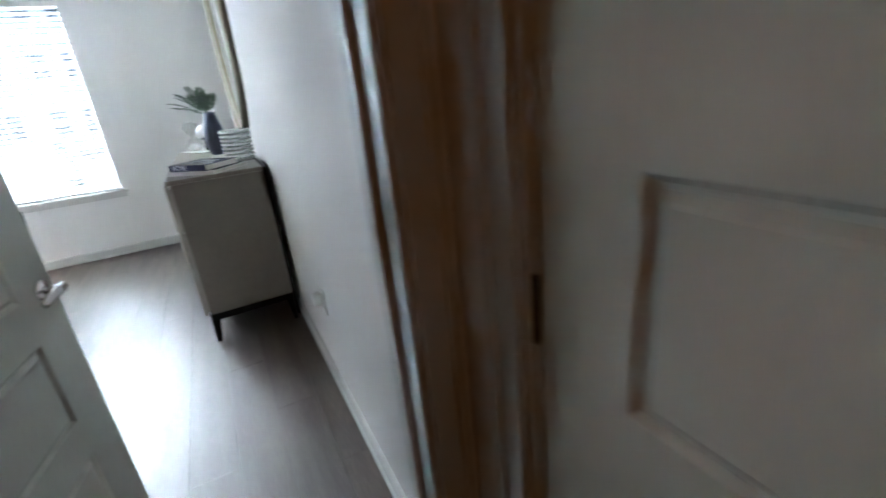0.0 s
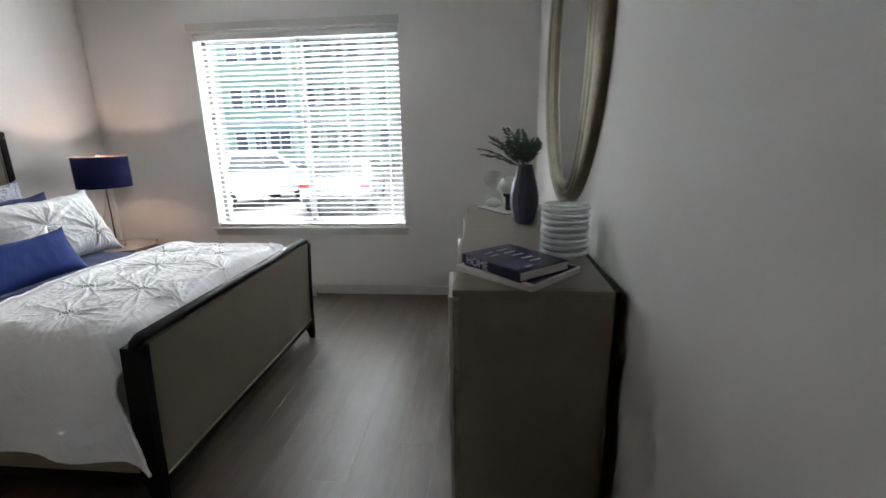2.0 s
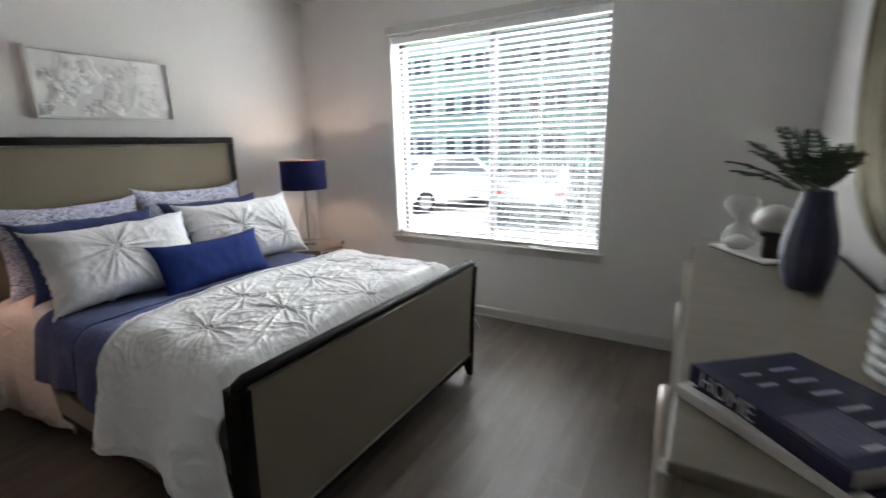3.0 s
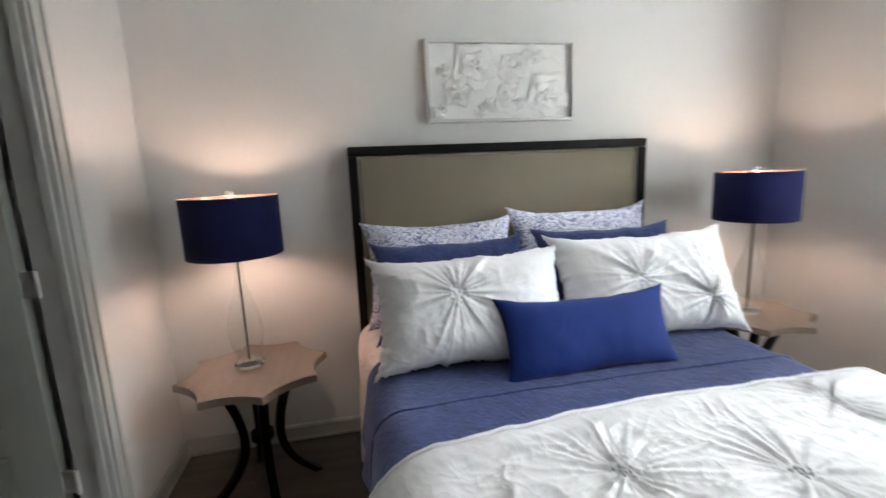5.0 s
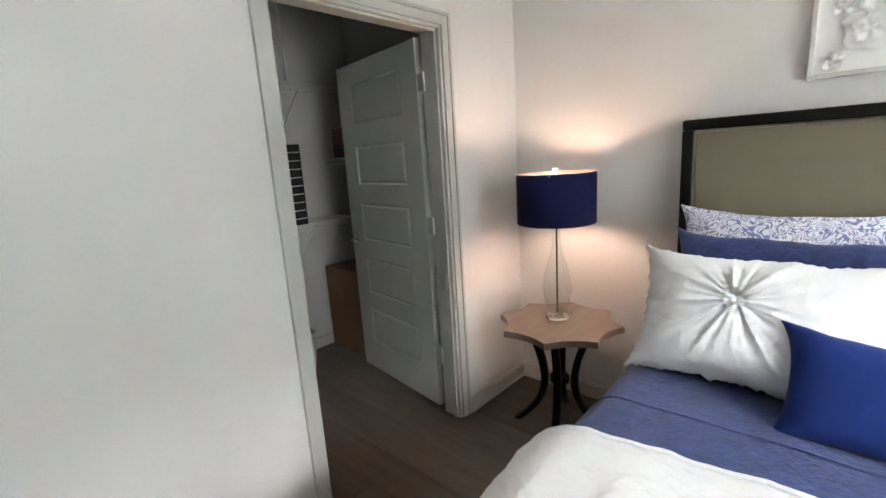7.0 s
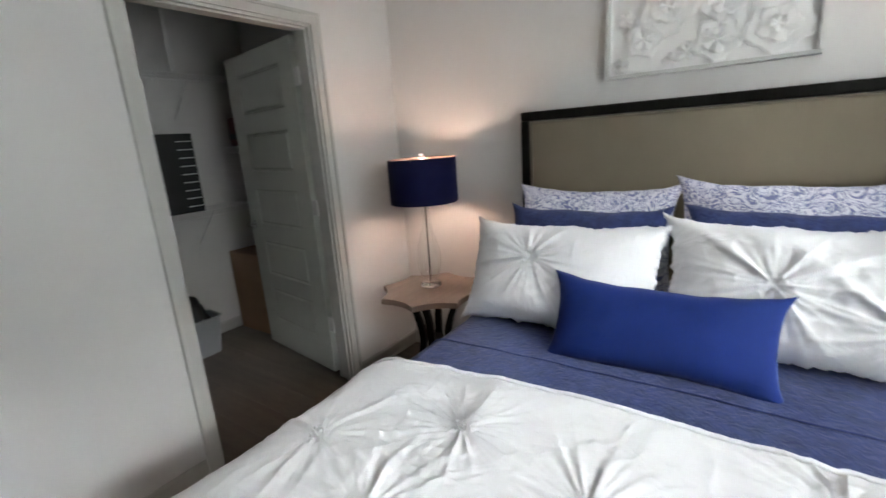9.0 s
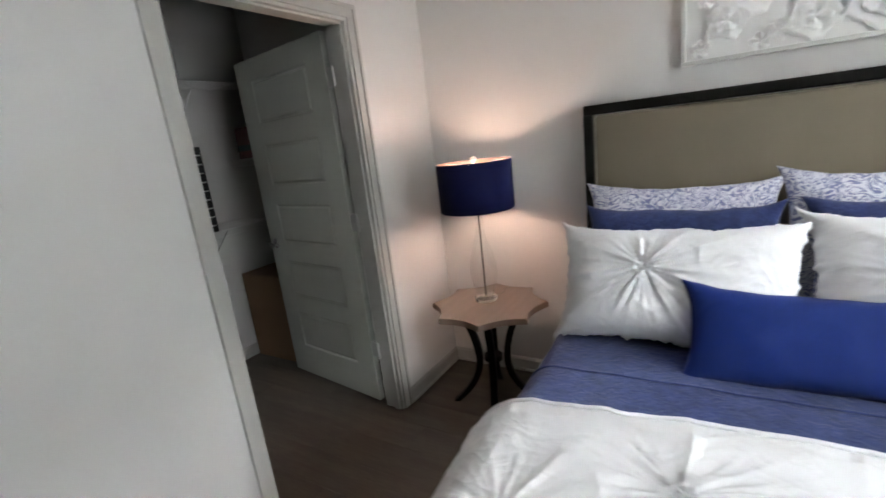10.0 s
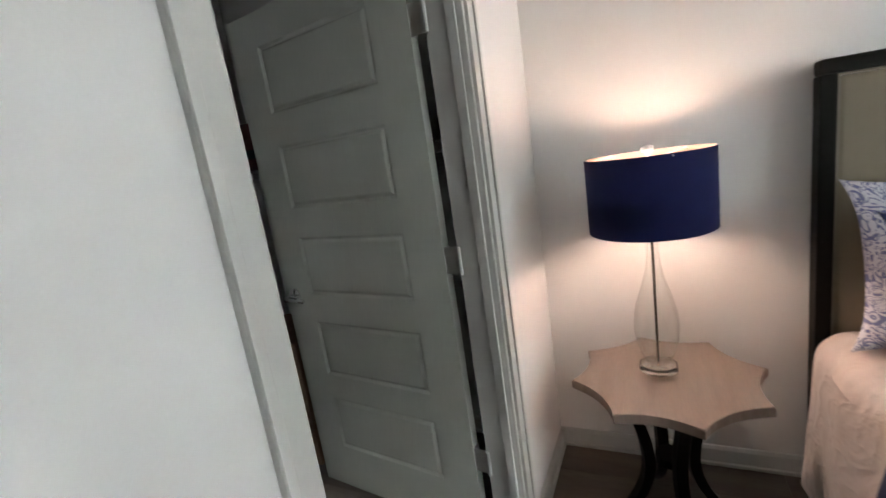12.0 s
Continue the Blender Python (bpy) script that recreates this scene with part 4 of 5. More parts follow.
def ring_band(prof, a0, a1, b0, b1, twist=0.0, n=96):
    """A sculpted oval band: prof rows (t from inner to outer edge, depth off the wall)."""
    bm = bmesh.new()
    rings = []
    for t, d in prof:
        row = []
        for k in range(n):
            th = 2 * math.pi * k / n
            dd = d + twist * math.sin(2 * th + 5 * t) * (d > 0.012)
            row.append(bm.verts.new((-dd, (a0 + (a1 - a0) * t) * math.cos(th), (b0 + (b1 - b0) * t) * math.sin(th))))
        rings.append(row)
    for r0, r1 in zip(rings, rings[1:]):
        for k in range(n):
            bm.faces.new((r0[k], r1[k], r1[(k + 1) % n], r0[(k + 1) % n]))
    bmesh.ops.recalc_face_normals(bm, faces=bm.faces)
    return bm


bm = bmesh.new()
vs = [bm.verts.new((-0.022, 0.43 * math.cos(2 * math.pi * k / 96), 0.705 * math.sin(2 * math.pi * k / 96))) for k in range(96)]
bm.faces.new(list(reversed(vs)))
thicken(bm, 0.004)
part("mirror_glass", bm, MIRROR, mirror, "clear mirror glass")
part("inner_band", ring_band([(0, 0.0), (0, 0.026), (0.25, 0.036), (0.5, 0.039), (0.8, 0.034), (1, 0.022), (1, 0.0)], 0.42, 0.505, 0.69, 0.74, 0.004), SILVERLEAF, mirror, "rounded silver inner band", True)
part("middle_band", ring_band([(0, 0.0), (0, 0.02), (0.2, 0.036), (0.5, 0.04), (0.8, 0.03), (1, 0.02), (1, 0)], 0.506, 0.60, 0.741, 0.775, 0.005), SILVERLEAF, mirror, "rounded silver middle band", True)
part("outer_band", ring_band([(0, 0.0), (0, 0.022), (0.25, 0.04), (0.55, 0.050), (0.85, 0.042), (1, 0.028), (1.0, 0.0)], 0.601, 0.705, 0.776, 0.80, 0.006), SILVERLEAF, mirror, "broad silver outer band", True)

# ---- framed relief ----
AY0, AY1, AZ0, AZ1 = 4.16, 4.958, 1.646, 2.048
art = thing("wall_art", (WX, (AY0 + AY1) / 2, AZ0), "white shadow-box frame with raised paper flowers", "artwork")
AW, AH = AY1 - AY0, AZ1 - AZ0
part("backing", boxes((0.001, 0.012, -AW / 2 + 0.004, AW / 2 - 0.004, 0.004, AH - 0.004)), PLASTER, art)
FR = material("silver_white_frame", (0.62, 0.62, 0.60), 0.35, vary=0.04, fine=120, bump=0.03)
for r in ((0.001, 0.045, -AW / 2, AW / 2, 0, 0.016), (0.001, 0.045, -AW / 2, AW / 2, AH - 0.016, AH), (0.001, 0.045, -AW / 2, -AW / 2 + 0.016, 0.0165, AH - 0.0165), (0.001, 0.045, AW / 2 - 0.016, AW / 2, 0.0165, AH - 0.0165)):
    part("frame_rail", boxes(r, bevel=0.002), FR, art, "pale silver frame rail")
rnd = random.Random(4)
spots = [(0.255, 0.135, 0.115), (-0.145, 0.275, 0.115), (-0.235, 0.155, 0.075), (0.06, 0.26, 0.08), (0.05, 0.11, 0.085), (-0.06, 0.08, 0.04),
         (-0.33, 0.06, 0.035), (-0.12, 0.05, 0.035), (-0.31, 0.25, 0.035), (0.17, 0.33, 0.05)]
for fy, fz, fr in spots:
    bm = bmesh.new()
    for rr, lift in ((fr, 0.004), (fr * 0.6, 0.010), (fr * 0.25, 0.015)):
        off = rnd.uniform(0, 6.28)
        rings = []
        for i in range(6):
            t = (i + 0.4) / 5.4
            row = []
            for k in range(48):
                th = 2 * math.pi * k / 48
                edge = 1 + t * t * (0.13 * math.cos(5 * th + off) + 0.045 * math.cos(16 * th + off) + 0.02 * math.cos(11 * th))
                h = 0.012 + lift + 0.011 * t * t + 0.006 * t * math.cos(5 * th + off + 1)
                row.append(bm.verts.new((h, fy + rr * t * edge * math.cos(th), fz + rr * t * edge * math.sin(th))))
            rings.append(row)
        for r0, r1 in zip(rings, rings[1:]):
            for k in range(48):
                bm.faces.new((r0[k], r1[k], r1[(k + 1) % 48], r0[(k + 1) % 48]))
        bm.faces.new(rings[0])
    thicken(bm, 0.001)
    part("flower", bm, PLASTER, art, smooth=True)
for k in range(16):
    fy, fz, a, ln = rnd.uniform(-0.35, 0.35), rnd.uniform(0.04, 0.37), rnd.uniform(0, 6.28), rnd.uniform(0.03, 0.06)
    bm = bmesh.new()
    rows = []
    for i in range(5):
        t = i / 4
        w = ln * 0.24 * math.sin(math.pi * (0.05 + 0.93 * t))
        rows.append([bm.verts.new((0.016 + 0.006 * math.sin(3 * t) - 0.003 * abs(s), fy + math.cos(a) * ln * t - math.sin(a) * w * s, fz + math.sin(a) * ln * t + math.cos(a) * w * s)) for s in (-1, 0, 1)])
    for r0, r1 in zip(rows, rows[1:]):
        for j in range(2):
            bm.faces.new((r0[j], r0[j + 1], r1[j + 1], r1[j]))
    thicken(bm, 0.001)
    part("leaf", bm, PLASTER, art)

# ---- things on the dresser ----


def text_part(name, words, size, mat, parent, m, depth=0.0006):
    cu = bpy.data.curves.new(name, "FONT")
    cu.body, cu.size, cu.extrude, cu.align_x, cu.align_y = words, size, depth, "CENTER", "CENTER"
    tmp = bpy.data.objects.new(name, cu)
    scene.collection.objects.link(tmp)
    dg = bpy.context.evaluated_depsgraph_get()
    me = bpy.data.meshes.new_from_object(tmp.evaluated_get(dg))
    bpy.data.objects.remove(tmp)
    me.materials.clear()
    me.materials.append(mat)
    ob = new(name, me)
    ob.parent = parent
    ob.matrix_basis = m
    return ob


def book(name, x, y, z, w, d, h, rz, cover, label):
    ob = thing(name, (x, y, z), label, "book", "books on the dresser", rz)
    for nm, z0, z1, y1 in (("back_cover", 0, 0.0035, d / 2), ("front_cover", h - 0.0035, h, d / 2), ("spine", 0.0036, h - 0.0036, -d / 2 + 0.004)):
        part(nm, boxes((-w / 2, w / 2, -d / 2, y1, z0, z1), bevel=0.001), cover, ob)
    part("page_block", boxes((-w / 2 + 0.004, w / 2 - 0.004, -d / 2 + 0.0045, d / 2 - 0.004, 0.0037, h - 0.0037)), PAGES, ob, "cream page block")
    return ob


wb = book("book", 0.095, 3.872, DZ1 + 0.001, 0.325, 0.280, 0.02, -42, BOOKWHITE, "large white hardcover book lying under a navy one")
nb = book("book", 0.080, 3.864, DZ1 + 0.0225, 0.290, 0.226, 0.034, -50, BOOKNAVY, "thick navy coffee-table book with silver lettering on its spine")
part("cover_panel", boxes((-0.145, 0.155, -0.120, 0.132, 0.0201, 0.0206)), BOOKNAVY, wb, "dark printed picture on the white cover")
SILVERINK = material("silver_ink", (0.48, 0.48, 0.54), 0.4, vary=0.05, bump=0)
text_part("spine_lettering", "HOME", 0.041, SILVERINK, nb, pose(-0.060, -0.1136, 0.017, 90, 0, 0))
for k, (bx, by, ln) in enumerate(((-0.095, 0.03, 0.05), (-0.055, 0.03, 0.05), (-0.015, 0.03, 0.05), (0.03, 0.03, 0.05), (-0.09, -0.04, 0.035), (-0.055, -0.04, 0.035), (0.07, 0.03, 0.05), (0.11, -0.04, 0.03))):
    part("cover_lettering", boxes((bx, bx + 0.006, by - ln / 2, by + ln / 2, 0.0341, 0.0347)), SILVERINK, nb, "silver cover lettering")
# thin rectangle a little paler than the navy cover
part("cover_panel", boxes((0.03, 0.12, -0.10, 0.0, 0.0341, 0.0344)), material("pale_cover_patch", (0.10, 0.105, 0.16), 0.2, vary=0.3, scale=14), nb, "slightly paler rectangle on the navy cover")

rv = thing("ribbed_vase", (0.295, 4.125, DZ1 + 0.001), "clear glass hurricane vase with thick horizontal ribs", "vase")
part("body", lathe([(0.0, 0.0), (0.083, 0.0), (0.084, 0.198), (0.080, 0.198), (0.080, 0.012), (0.0, 0.011)], 56, False), HEAVYGLASS, rv, smooth=True)
for k in range(8):
    z = 0.012 + k * 0.0245
    part("rib", lathe([(0.0845, z - 0.007), (0.091, z - 0.006), (0.094, z), (0.091, z + 0.006), (0.0845, z + 0.007)], 56, False), RIBGLASS, rv, "pressed glass rib with caught light mixed in as white", True)

VX, VY = 0.188, 4.74
vase = thing("blue_vase", (VX, VY, DZ1 + 0.001), "slate-blue faceted ceramic vase holding dark fern fronds", "vase")
vp = [(0.0, 0.0), (0.042, 0.0), (0.050, 0.01), (0.064, 0.06), (0.071, 0.11), (0.070, 0.15), (0.060, 0.20), (0.048, 0.25), (0.040, 0.285), (0.038, 0.305), (0.034, 0.305), (0.036, 0.28), (0.05, 0.2), (0.05, 0.06), (0.0, 0.05)]
part("body", lathe([(r * 1.06, z) for r, z in vp], 12, False), VASEBLUE, vase)
rnd = random.Random(11)
for f in range(11):
    az = [2.6, 3.0, 3.5, 2.2, 4.1, 1.7, 0.9, 5.2, 3.2, 2.9, 4.6][f]
    ln = [0.29, 0.27, 0.25, 0.30, 0.23, 0.27, 0.19, 0.18, 0.25, 0.24, 0.25][f]
    up = [0.85, 0.6, 0.8, 1.05, 0.9, 1.1, 1.15, 1.05, 1.3, 0.5, 0.8][f]
    bm = bmesh.new()
    pts = []
    for i in range(11):
        t = i / 10
        r = ln * t * math.cos(up) + 0.01
        z = 0.28 + ln * (t * math.sin(up) - 0.25 * t * t) + 0.02 * t
        pts.append(Vector((r * math.cos(az), r * math.sin(az), z)))
    tube(bm, pts, [0.002] * 8 + [0.0015, 0.001, 0.0007], 5)
    sidev = Vector((-math.sin(az), math.cos(az), 0))
    stem = list(bm.verts)
    for i in range(2, 11):
        for s in (-1, 1):
            for h in (0, 0.5):
                if i == 10 and h:
                    continue
                p = pts[i].lerp(pts[min(10, i + 1)], h)
                d = (pts[min(10, i + 1)] - pts[i - 1]).normalized()
                l2 = 0.062 * math.sin(math.pi * (0.12 + 0.83 * (i + h) / 11)) * rnd.uniform(0.85, 1.1)
                tip = p + (sidev * s * 0.72 + d * 0.62 + Vector((0, 0, rnd.uniform(-0.2, 0.1)))) * l2
                w = d * 0.0095
                mid = p.lerp(tip, 0.5) + Vector((0, 0, 0.004))
                a, b, c, e = min(stem, key=lambda v: (v.co - p).length_squared), bm.verts.new(mid - w), bm.verts.new(tip), bm.verts.new(mid + w)
                bm.faces.new((a, b, c, e))
    part("frond", bm, LEAF, vase, "dark green fern frond")
bm = sheet(lambda u, v: (-0.01 + 0.02 * (v - 0.5), -0.02 + 0.045 * (v - 0.5) * (0.6 + 0.8 * math.sin(math.pi * u)), 0.29 + 0.155 * u), 8, 2)
thicken(bm, 0.0015)
part("blade", bm, LEAF, vase, "broad dark upright leaf")

tray = thing("tray", (0.125, 5.165, DZ1 + 0.001), "flat white tray with a dark rim", "tray", "", -57)
part("plate", boxes((-0.17, 0.15, -0.12, 0.12, 0.005, 0.014), bevel=0.003), PLASTIC, tray)
part("underside", boxes((-0.165, 0.145, -0.115, 0.115, 0.0, 0.0045)), BLACKPLASTIC, tray, "black underside")
hg = thing("hourglass", (0.034, 5.205, DZ1 + 0.0155), "clear glass hourglass with white sand on the tray", "hourglass")
hp = [(0.035, 0.0), (0.058, 0.02), (0.062, 0.045), (0.045, 0.085), (0.012, 0.112), (0.045, 0.139), (0.062, 0.175), (0.058, 0.205), (0.035, 0.222)]
part("glass_body", lathe(hp, 32, True), HEAVYGLASS, hg, smooth=True)
part("sand", lathe([(0.03, 0.003), (0.053, 0.02), (0.055, 0.03), (0.02, 0.052), (0.002, 0.058)], 24), PLASTER, hg, "white sand heap", True)
wb = thing("white_ornament", (0.135, 5.075, DZ1 + 0.0155), "rounded white ceramic ornament on a black stand", "ornament")
part("stand", boxes((-0.045, 0.045, -0.045, 0.045, 0.085, 0.10), (-0.03, 0.03, -0.03, 0.03, 0, 0.085), bevel=0.003), BLACKPLASTIC, wb, "black stand")
part("shell", lathe([(0.01, 0.1), (0.05, 0.105), (0.072, 0.13), (0.07, 0.16), (0.05, 0.185), (0.02, 0.2), (0.004, 0.203)], 28), PLASTIC, wb, "white glazed body", True)

# ---- outlets ----


def outlet(m, label, plug=False):
    ob = thing("outlet", (0, 0, 0), label, "outlet")
    part("plate", boxes((-0.036, 0.036, -0.006, -0.0005, -0.058, 0.058), bevel=0.002), PLASTIC, ob)
    for z in (-0.021, 0.021):
        r = part("receptacle", boxes((-0.017, 0.017, -0.0085, -0.0062, z - 0.014, z + 0.014), bevel=0.001), PLASTIC, ob)
        part("slot", boxes((-0.008, -0.006, -0.0092, -0.0086, z - 0.004, z + 0.006), (0.006, 0.008, -0.0092, -0.0086, z - 0.004, z + 0.006), (-0.002, 0.002, -0.0092, -0.0086, z - 0.01, z - 0.006)), DARKGAP, r)
    if plug:
        bm = bmesh.new()
        box(bm, -0.024, 0.024, -0.05, -0.0095, -0.005, 0.05, 0.010)
        part("plug_in", bm, PLASTIC, ob, "white plug-in air freshener", True)
    ob.matrix_world = m
    return ob


outlet(pose(EX, 2.805, 0.468, 0, 0, -90), "white wall outlet with a plug-in freshener", True)
outlet(pose(-1.088, SY, 0.478, 0, 0, 180), "white duplex wall outlet")
bm = boxes((JE - 0.0195, JE - 0.0183, ENY1 - 0.045, ENY1 - 0.015, 0.90, 0.96))
part("strike_plate", bm, STEEL, bpy.data.objects["door_frame_2"], "steel strike plate")

# ---- closet ----


def wire_shelf(x0, x1, y0, y1, z, label, along="x"):
    """Wires run front to back; the front lip hangs down."""
    ob = thing("wire_shelf", ((x0 + x1) / 2, (y0 + y1) / 2, z), label, "shelf", "wire shelves in the closet")
    cx, cy = (x0 + x1) / 2, (y0 + y1) / 2
    bm = bmesh.new()
    if along == "x":
        k = x0
        while k < x1:
            tube(bm, [(k - cx, y0 - cy, 0), (k - cx, y1 - cy, 0), (k - cx, y1 - cy, -0.045)], 0.0016, 4)
            k += 0.028
        rails = [[(x0 - cx, y - cy, zz), (x1 - cx, y - cy, zz)] for y, zz in ((y0 + 0.004, -0.003), (y1, -0.003), (y1, -0.045), ((y0 + y1) / 2, -0.003))]
    else:
        k = y0
        while k < y1:
            tube(bm, [(x0 - cx, k - cy, 0), (x1 - cx, k - cy, 0), (x1 - cx, k - cy, -0.045)], 0.0016, 4)
            k += 0.028
        rails = [[(x - cx, y0 - cy, zz), (x - cx, y1 - cy, zz)] for x, zz in ((x0 + 0.004, -0.003), (x1, -0.003), (x1, -0.045), ((x0 + x1) / 2, -0.003))]
    part("wire_grid", bm, WIRE, ob)
    for r in rails:
        bm = bmesh.new()
        tube(bm, r, 0.0035, 6)
        part("rail", bm, WIRE, ob)
    for q in (0.15, 0.85):
        bm = bmesh.new()
        if along == "x":
            xx = x0 + (x1 - x0) * q - cx
            tube(bm, [(xx, y1 - cy, -0.005), (xx, y0 - cy + 0.003, -0.28)], 0.005, 6)
        else:
            yy = y0 + (y1 - y0) * q - cy
            tube(bm, [(x1 - cx, yy, -0.005), (x0 - cx + 0.003, yy, -0.28)], 0.005, 6)
        part("brace", bm, WIRE, ob)
    return ob


wire_shelf(WX + 0.31, CORX - 2 * T, CLY + 0.002, CLY + 0.31, 1.985, "white wire closet shelf high on the wall")
wire_shelf(WX + 0.31, CORX - 2 * T, CLY + 0.002, CLY + 0.31, 1.05, "white wire closet shelf holding a black organizer")
wire_shelf(WX + 0.002, WX + 0.30, CLY + 0.01, 2.55, 1.485, "white wire closet shelf on the side wall", "y")
pole = thing("shelf_pole", (-2.80, CLY + 0.31, 1.99), "white shelf support pole rising to the closet ceiling", "pole")
bm = bmesh.new()
tube(bm, [(0, 0, 0), (0, 0, CZ - 1.991)], 0.012, 10)
part("pole_shaft", bm, WIRE, pole)
org = thing("black_organizer", (-2.655, CLY + 0.20, 1.0535), "tall black slotted organizer on the wire shelf", "organizer")
part("case", boxes((-0.16, 0.16, -0.14, 0.14, 0, 0.535), bevel=0.004), BLACKPLASTIC, org)
for k in range(9):
    part("slot_edge", boxes((-0.15, -0.05, 0.1405, 0.143, 0.04 + k * 0.055, 0.046 + k * 0.055)), WIRE, org, "pale slot edge")
cb = thing("cardboard_box", (-3.278, CLY + 0.26, 0), "plain brown cardboard box on the closet floor", "box")
part("carton", boxes((-0.19, 0.19, -0.22, 0.20, 0, 0.655), bevel=0.004), CARD, cb)
part("flap", boxes((-0.188, -0.001, -0.218, 0.198, 0.656, 0.659)), CARD, cb)
part("flap", boxes((0.001, 0.188, -0.218, 0.198, 0.656, 0.659)), CARD, cb)
rb = thing("dark_box", (-3.33, 1.52, 1.4885), "dark red and black carton on the side shelf", "box")
part("carton", boxes((-0.12, 0.14, -0.10, 0.10, 0, 0.21), bevel=0.004), REDBOX, rb)
part("carton_band", boxes((-0.121, 0.142, -0.102, 0.102, 0.05, 0.09)), BLACKPLASTIC, rb, "black printed band")
tb = thing("waste_bin", (-2.62, 1.50, 0), "grey plastic waste bin with a black bag inside", "bin")
bm = bmesh.new()
prof = [(0.10, 0.0), (0.125, 0.27), (0.135, 0.275), (0.135, 0.285), (0.12, 0.285), (0.096, 0.01)]
rings = []
for r, z in prof:
    rings.append([bm.verts.new((r * (1.15 if abs(a) else 1) * a * 1.0, r * 0.85 * b, z)) for a, b in ((-1, -0.8), (-0.8, -1), (0.8, -1), (1, -0.8), (1, 0.8), (0.8, 1), (-0.8, 1), (-1, 0.8))])
for r0, r1 in zip(rings, rings[1:]):
    for k in range(8):
        bm.faces.new((r0[k], r0[(k + 1) % 8], r1[(k + 1) % 8], r1[k]))
bm.faces.new(list(reversed(rings[0])))
bm.faces.new(rings[-1])
part("bucket", bm, GREYPLASTIC, tb)
bm = sheet(lambda u, v: ((u - 0.5) * 0.24 * (1 - 0.3 * v), (v - 0.5) * 0.16, 0.27 + 0.17 * math.sin(math.pi * u) * math.sin(math.pi * v) + 0.05 * noise.noise((u * 7, v * 7, 2))), 16, 12)
part("bag", bm, BLACKPLASTIC, tb, "crumpled black plastic bag", True)

# ---- outside ----
GZ = -0.55
SIDING = material("pale_green_siding", (0.42, 0.58, 0.42), 0.7, vary=0.05, scale=0.6, fine=30, bump=0.1, stretch=(1, 1, 8))
STONE = material("pale_facade_trim", (0.72, 0.72, 0.69), 0.7, vary=0.05, scale=1)
DARKGLASS = material("dark_window_glass", (0.13, 0.14, 0.145), 0.12, vary=0.1, scale=0.5, bump=0)
ASPHALT = material("asphalt", (0.16, 0.16, 0.155), 0.9, vary=0.15, scale=0.4, fine=60, bump=0.3)
LAWN = material("lawn", (0.10, 0.13, 0.035), 0.9, vary=0.3, scale=2, fine=80, bump=0.6)
CONCRETE = material("concrete", (0.42, 0.41, 0.39), 0.85, vary=0.08, scale=1.2, fine=40, bump=0.2)
ROOF = material("roof_shingle", (0.12, 0.12, 0.12), 0.9, vary=0.2, scale=2)
WHITECAR = material("white_car_paint", (0.75, 0.75, 0.75), 0.2, vary=0.01, bump=0, coat=1.0)
SILVERCAR = material("silver_car_paint", (0.42, 0.43, 0.45), 0.25, 0.4, vary=0.01, bump=0, coat=1.0)
RUBBER = material("tyre_rubber", (0.02, 0.02, 0.02), 0.85, vary=0.1)
REDLENS = material("red_lamp_lens", (0.55, 0.02, 0.02), 0.2, vary=0.05, bump=0)
structure("ground", boxes((-900, 900, -1800, 1800, GZ - 0.2, GZ)), ASPHALT, "asphalt parking ground outside the window")
structure("lawn", boxes((-30, 30, NY + 0.21, 10.2, GZ, GZ + 0.02)), LAWN, "strip of mown grass below the window")
structure("pavement", boxes((-30, 30, 10.25, 11.9, GZ, GZ + 0.13), bevel=0.015), CONCRETE, "concrete pavement with a raised kerb")

FY = 36.0
house = thing("apartment_building", (-14, FY, GZ), "three-storey green apartment building with white trim across the car park", "building")
part("wall", boxes((-34, 34, 0, 12, 0, 11.2)), SIDING, house)
part("roof", boxes((-34.6, 34.6, -0.6, 12.6, 11.2, 11.6)), ROOF, house)
for z in (3.15, 6.25, 9.35):
    part("band", boxes((-34, 34, -0.06, -0.001, z - 0.12, z + 0.12)), STONE, house)
for k in range(12):
    x = -31 + k * 5.6
    part("pilaster", boxes((x + 2.62, x + 3.0, -0.10, -0.061, 0, 11.2)), STONE, house)
wf1 = boxes((-0.50, 0.50, -0.05, -0.001, 0, 1.5))
win_one = part("window", wf1, STONE, house)
pane_one = part("pane", boxes((-0.42, 0.42, -0.06, -0.051, 0.08, 0.72), (-0.42, 0.42, -0.06, -0.051, 0.78, 1.42)), DARKGLASS, win_one)
win_two = part("window", boxes((-0.85, 0.85, -0.05, -0.001, 0, 1.5)), STONE, house)
pane_two = part("pane", boxes((-0.77, -0.05, -0.06, -0.051, 0.08, 1.42), (0.05, 0.77, -0.06, -0.051, 0.08, 1.42)), DARKGLASS, win_two)
for st in range(3):
    for k in range(12):
        x = -31 + k * 5.6
        for dx, src, pn in ((-1.5, win_one, pane_one), (0.0, win_one, pane_one), (1.55, win_two, pane_two)):
            z = 1.0 + st * 3.1
            if st == 0 and k == 0 and dx in (0.0, 1.55):
                src.matrix_basis = pose(x + dx, 0, z)
                continue
            o = new("window", src.data)
            o.parent = house
            o.matrix_basis = pose(x + dx, 0, z)
            p = new("pane", pn.data)
            p.parent = o


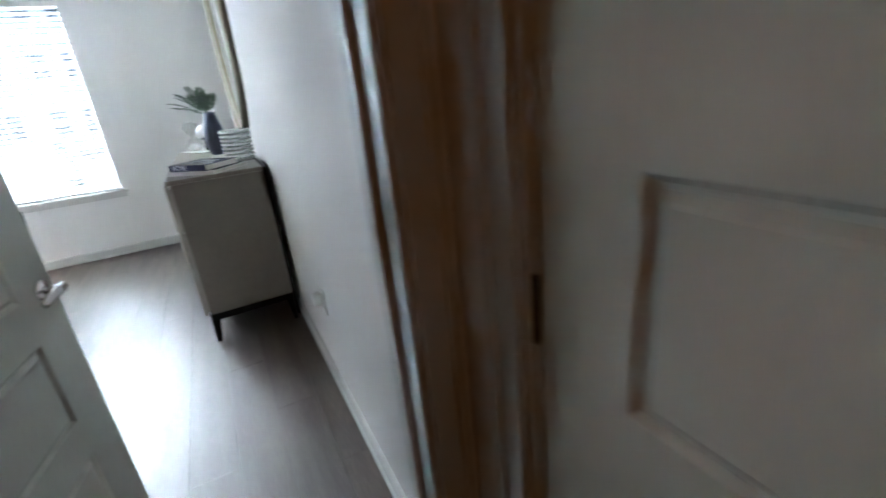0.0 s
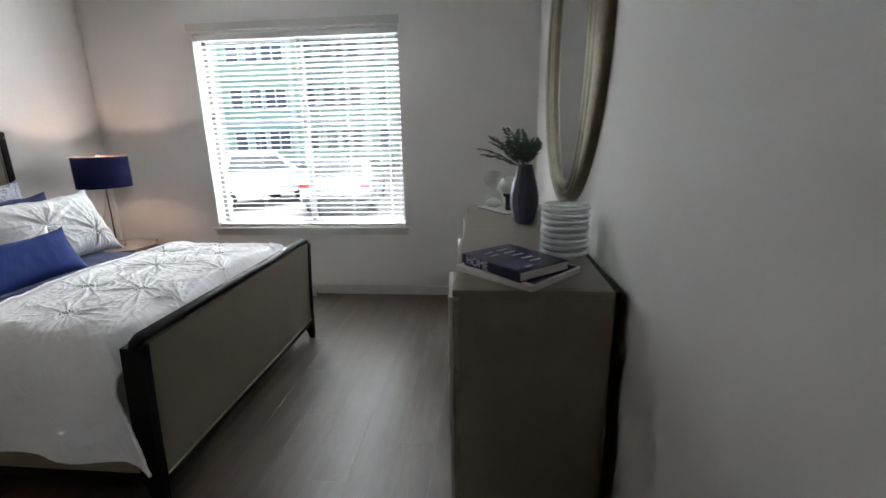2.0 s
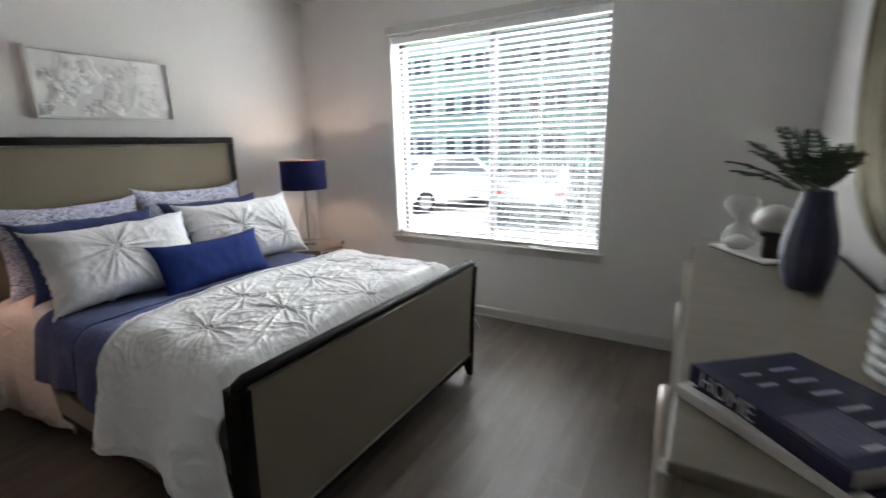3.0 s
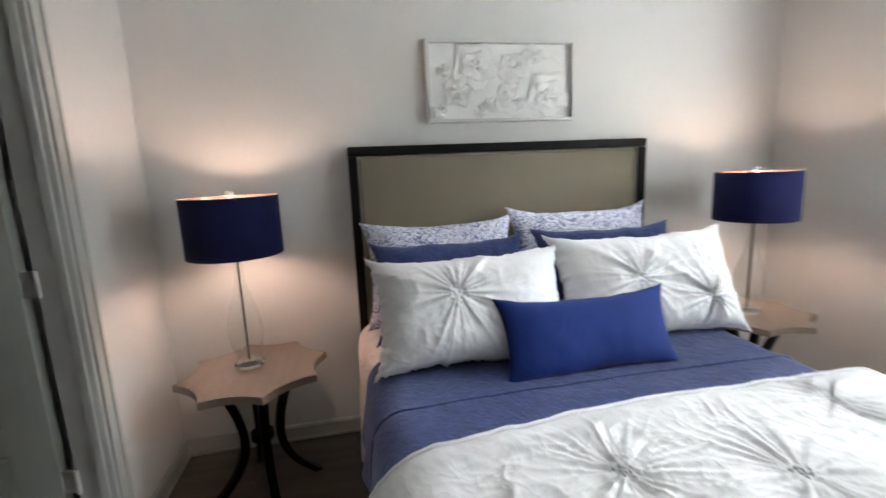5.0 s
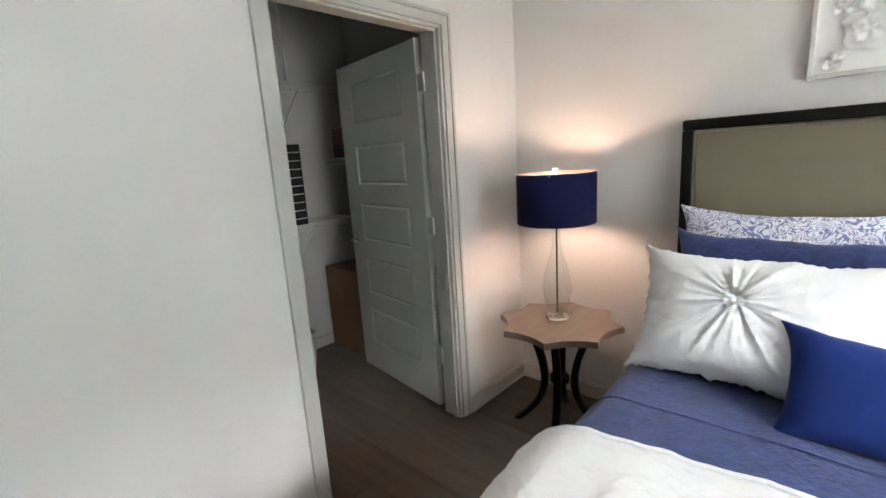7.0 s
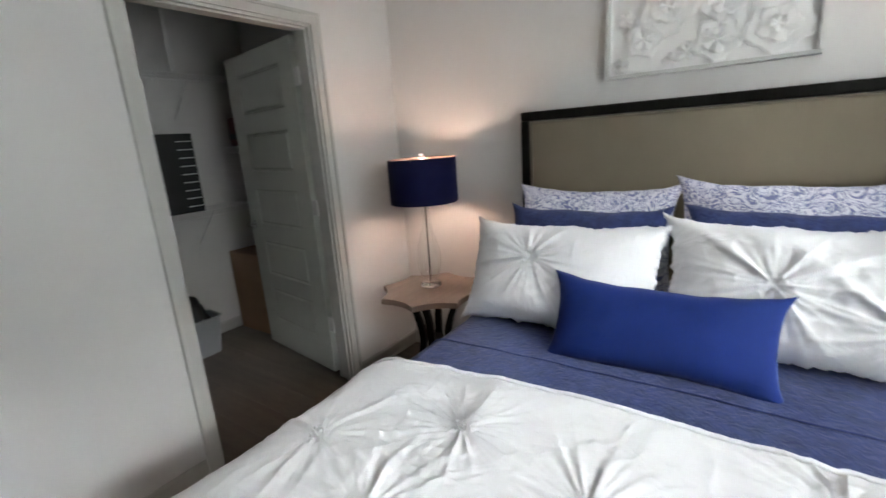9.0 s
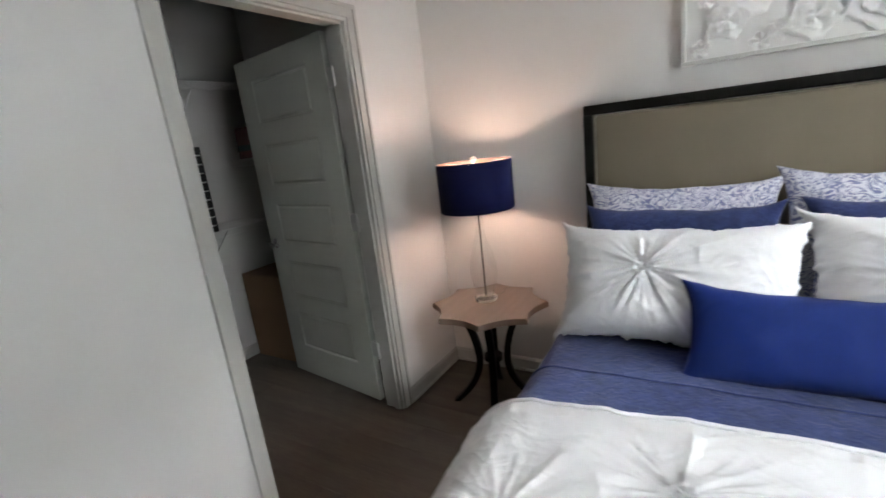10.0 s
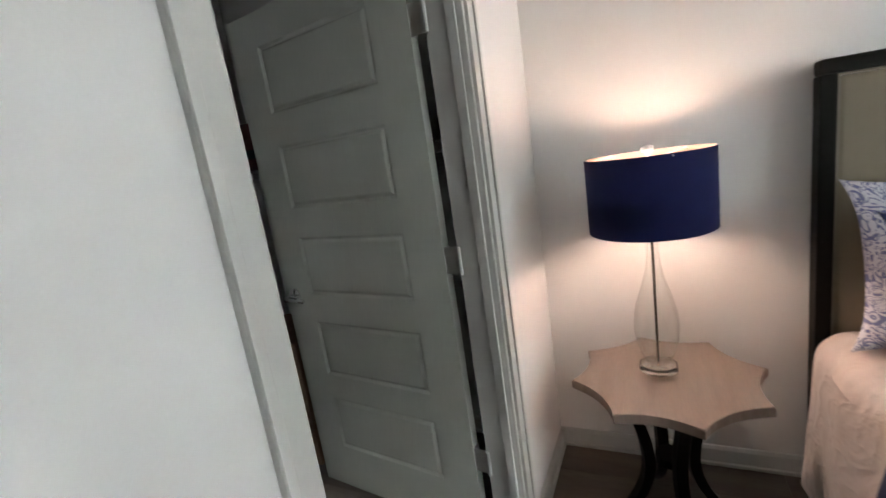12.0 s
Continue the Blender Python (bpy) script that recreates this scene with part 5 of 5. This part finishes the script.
def car(x, y, rz, paint, label, tall):
    ob = thing("parked_car", (x, y, GZ), label, "car", "cars parked outside", rz)
    zt = 1.45 + tall
    prof = [(-2.2, 0.35), (-2.22, 0.75), (-2.1, 0.98), (-1.75, 1.05), (-1.25, zt - 0.08), (-0.6, zt), (0.5, zt - 0.03), (1.15, 1.05), (2.0, 0.92), (2.18, 0.7), (2.2, 0.35)]
    bm = bmesh.new()
    rows = []
    for s in (-1, -0.82, 0.82, 1):
        row = []
        for px, pz in prof:
            w = 0.88 * s * (1 if pz < 1.1 else 0.86)
            row.append(bm.verts.new((px * (0.985 if abs(s) > 0.9 else 1.0), w, pz - (0.04 if abs(s) > 0.9 and pz > 1.1 else 0))))
        rows.append(row)
    for r0, r1 in zip(rows, rows[1:]):
        for k in range(len(prof) - 1):
            bm.faces.new((r0[k], r1[k], r1[k + 1], r0[k + 1]))
    bm.faces.new(rows[0])
    bm.faces.new(list(reversed(rows[-1])))
    bm.faces.new([r[0] for r in rows] [::-1] + [r[-1] for r in rows])
    bmesh.ops.recalc_face_normals(bm, faces=bm.faces)
    part("body", bm, paint, ob)

    def quad(pts):
        b = bmesh.new()
        b.faces.new([b.verts.new(p) for p in pts])
        thicken(b, 0.01)
        return b
    part("rear_window", quad([(-1.70, -0.62, 1.10), (-1.70, 0.62, 1.10), (-1.32, 0.56, zt - 0.13), (-1.32, -0.56, zt - 0.13)]), DARKGLASS, ob)
    part("windscreen", quad([(1.12, -0.64, 1.12), (1.12, 0.64, 1.12), (0.58, 0.56, zt - 0.09), (0.58, -0.56, zt - 0.09)]), DARKGLASS, ob)
    for s in (-1, 1):
        part("side_window", quad([(-1.2, s * 0.875, 1.10), (0.85, s * 0.875, 1.10), (0.4, s * 0.772, zt - 0.11), (-0.95, s * 0.772, zt - 0.11)]), DARKGLASS, ob)
        part("tail_light", boxes((-2.235, -2.15, s * 0.75 - 0.11, s * 0.75 + 0.11, 0.74, 0.9), bevel=0.01), REDLENS, ob, "red tail light")
        part("headlight", boxes((2.12, 2.195, s * 0.68 - 0.15, s * 0.68 + 0.15, 0.68, 0.8), bevel=0.01), CHROME, ob, "clear headlight")
        for wx in (-1.35, 1.35):
            b = bmesh.new()
            tube(b, [(wx, s * 0.70, 0.32), (wx, s * 0.90, 0.32)], 0.32, 24)
            w = part("wheel", b, RUBBER, ob, "black tyre")
            b = bmesh.new()
            tube(b, [(wx, s * 0.895, 0.32), (wx, s * 0.91, 0.32)], 0.20, 16)
            part("rim", b, STEEL, w, "steel rim")
    part("bumper", boxes((-2.26, -2.19, -0.82, 0.82, 0.38, 0.55), bevel=0.02), BLACKPLASTIC, ob)
    return ob


car(-7.2, 15.6, 60, WHITECAR, "white sport utility car parked outside the window", 0.2)
car(-4.0, 15.4, 97, SILVERCAR, "silver sedan with red tail lights parked outside", 0.0)

# ---- floor planks ----
FLOOR = bpy.data.objects["floor"]
PW, PL = 0.182, 1.22
full = part("plank", boxes((-PW / 2 + 0.0004, PW / 2 - 0.0004, -PL / 2 + 0.0004, PL / 2 - 0.0004, -0.005, 0.0), bevel=0.0008), PLANK, FLOOR)
full.matrix_basis = pose(0, -40, -30)
made = []
xs = WX
k = 0
while xs < EX:
    w = min(PW, EX - xs)
    lo = HALLS if xs + w > HALLW else CLY
    y = lo - (k * 0.47 % PL)
    while y < NY:
        a, b = max(y, lo), min(y + PL, NY)
        if b - a > 0.03:
            made.append((xs, xs + w, a, b))
        y += PL
    xs += PW
    k += 1
used = False
for x0, x1, a, b in made:
    if abs(x1 - x0 - PW) < 1e-6 and abs(b - a - PL) < 1e-6:
        o = full if not used else new("plank", full.data)
        used = True
        o.parent = FLOOR
        o.matrix_basis = pose((x0 + x1) / 2, (a + b) / 2, 0)
    else:
        w, l = (x1 - x0) / 2 - 0.0004, (b - a) / 2 - 0.0004
        o = part("plank", boxes((-w, w, -l, l, -0.005, 0.0), bevel=0.0008), PLANK, FLOOR)
        o.matrix_basis = pose((x0 + x1) / 2, (a + b) / 2, 0)
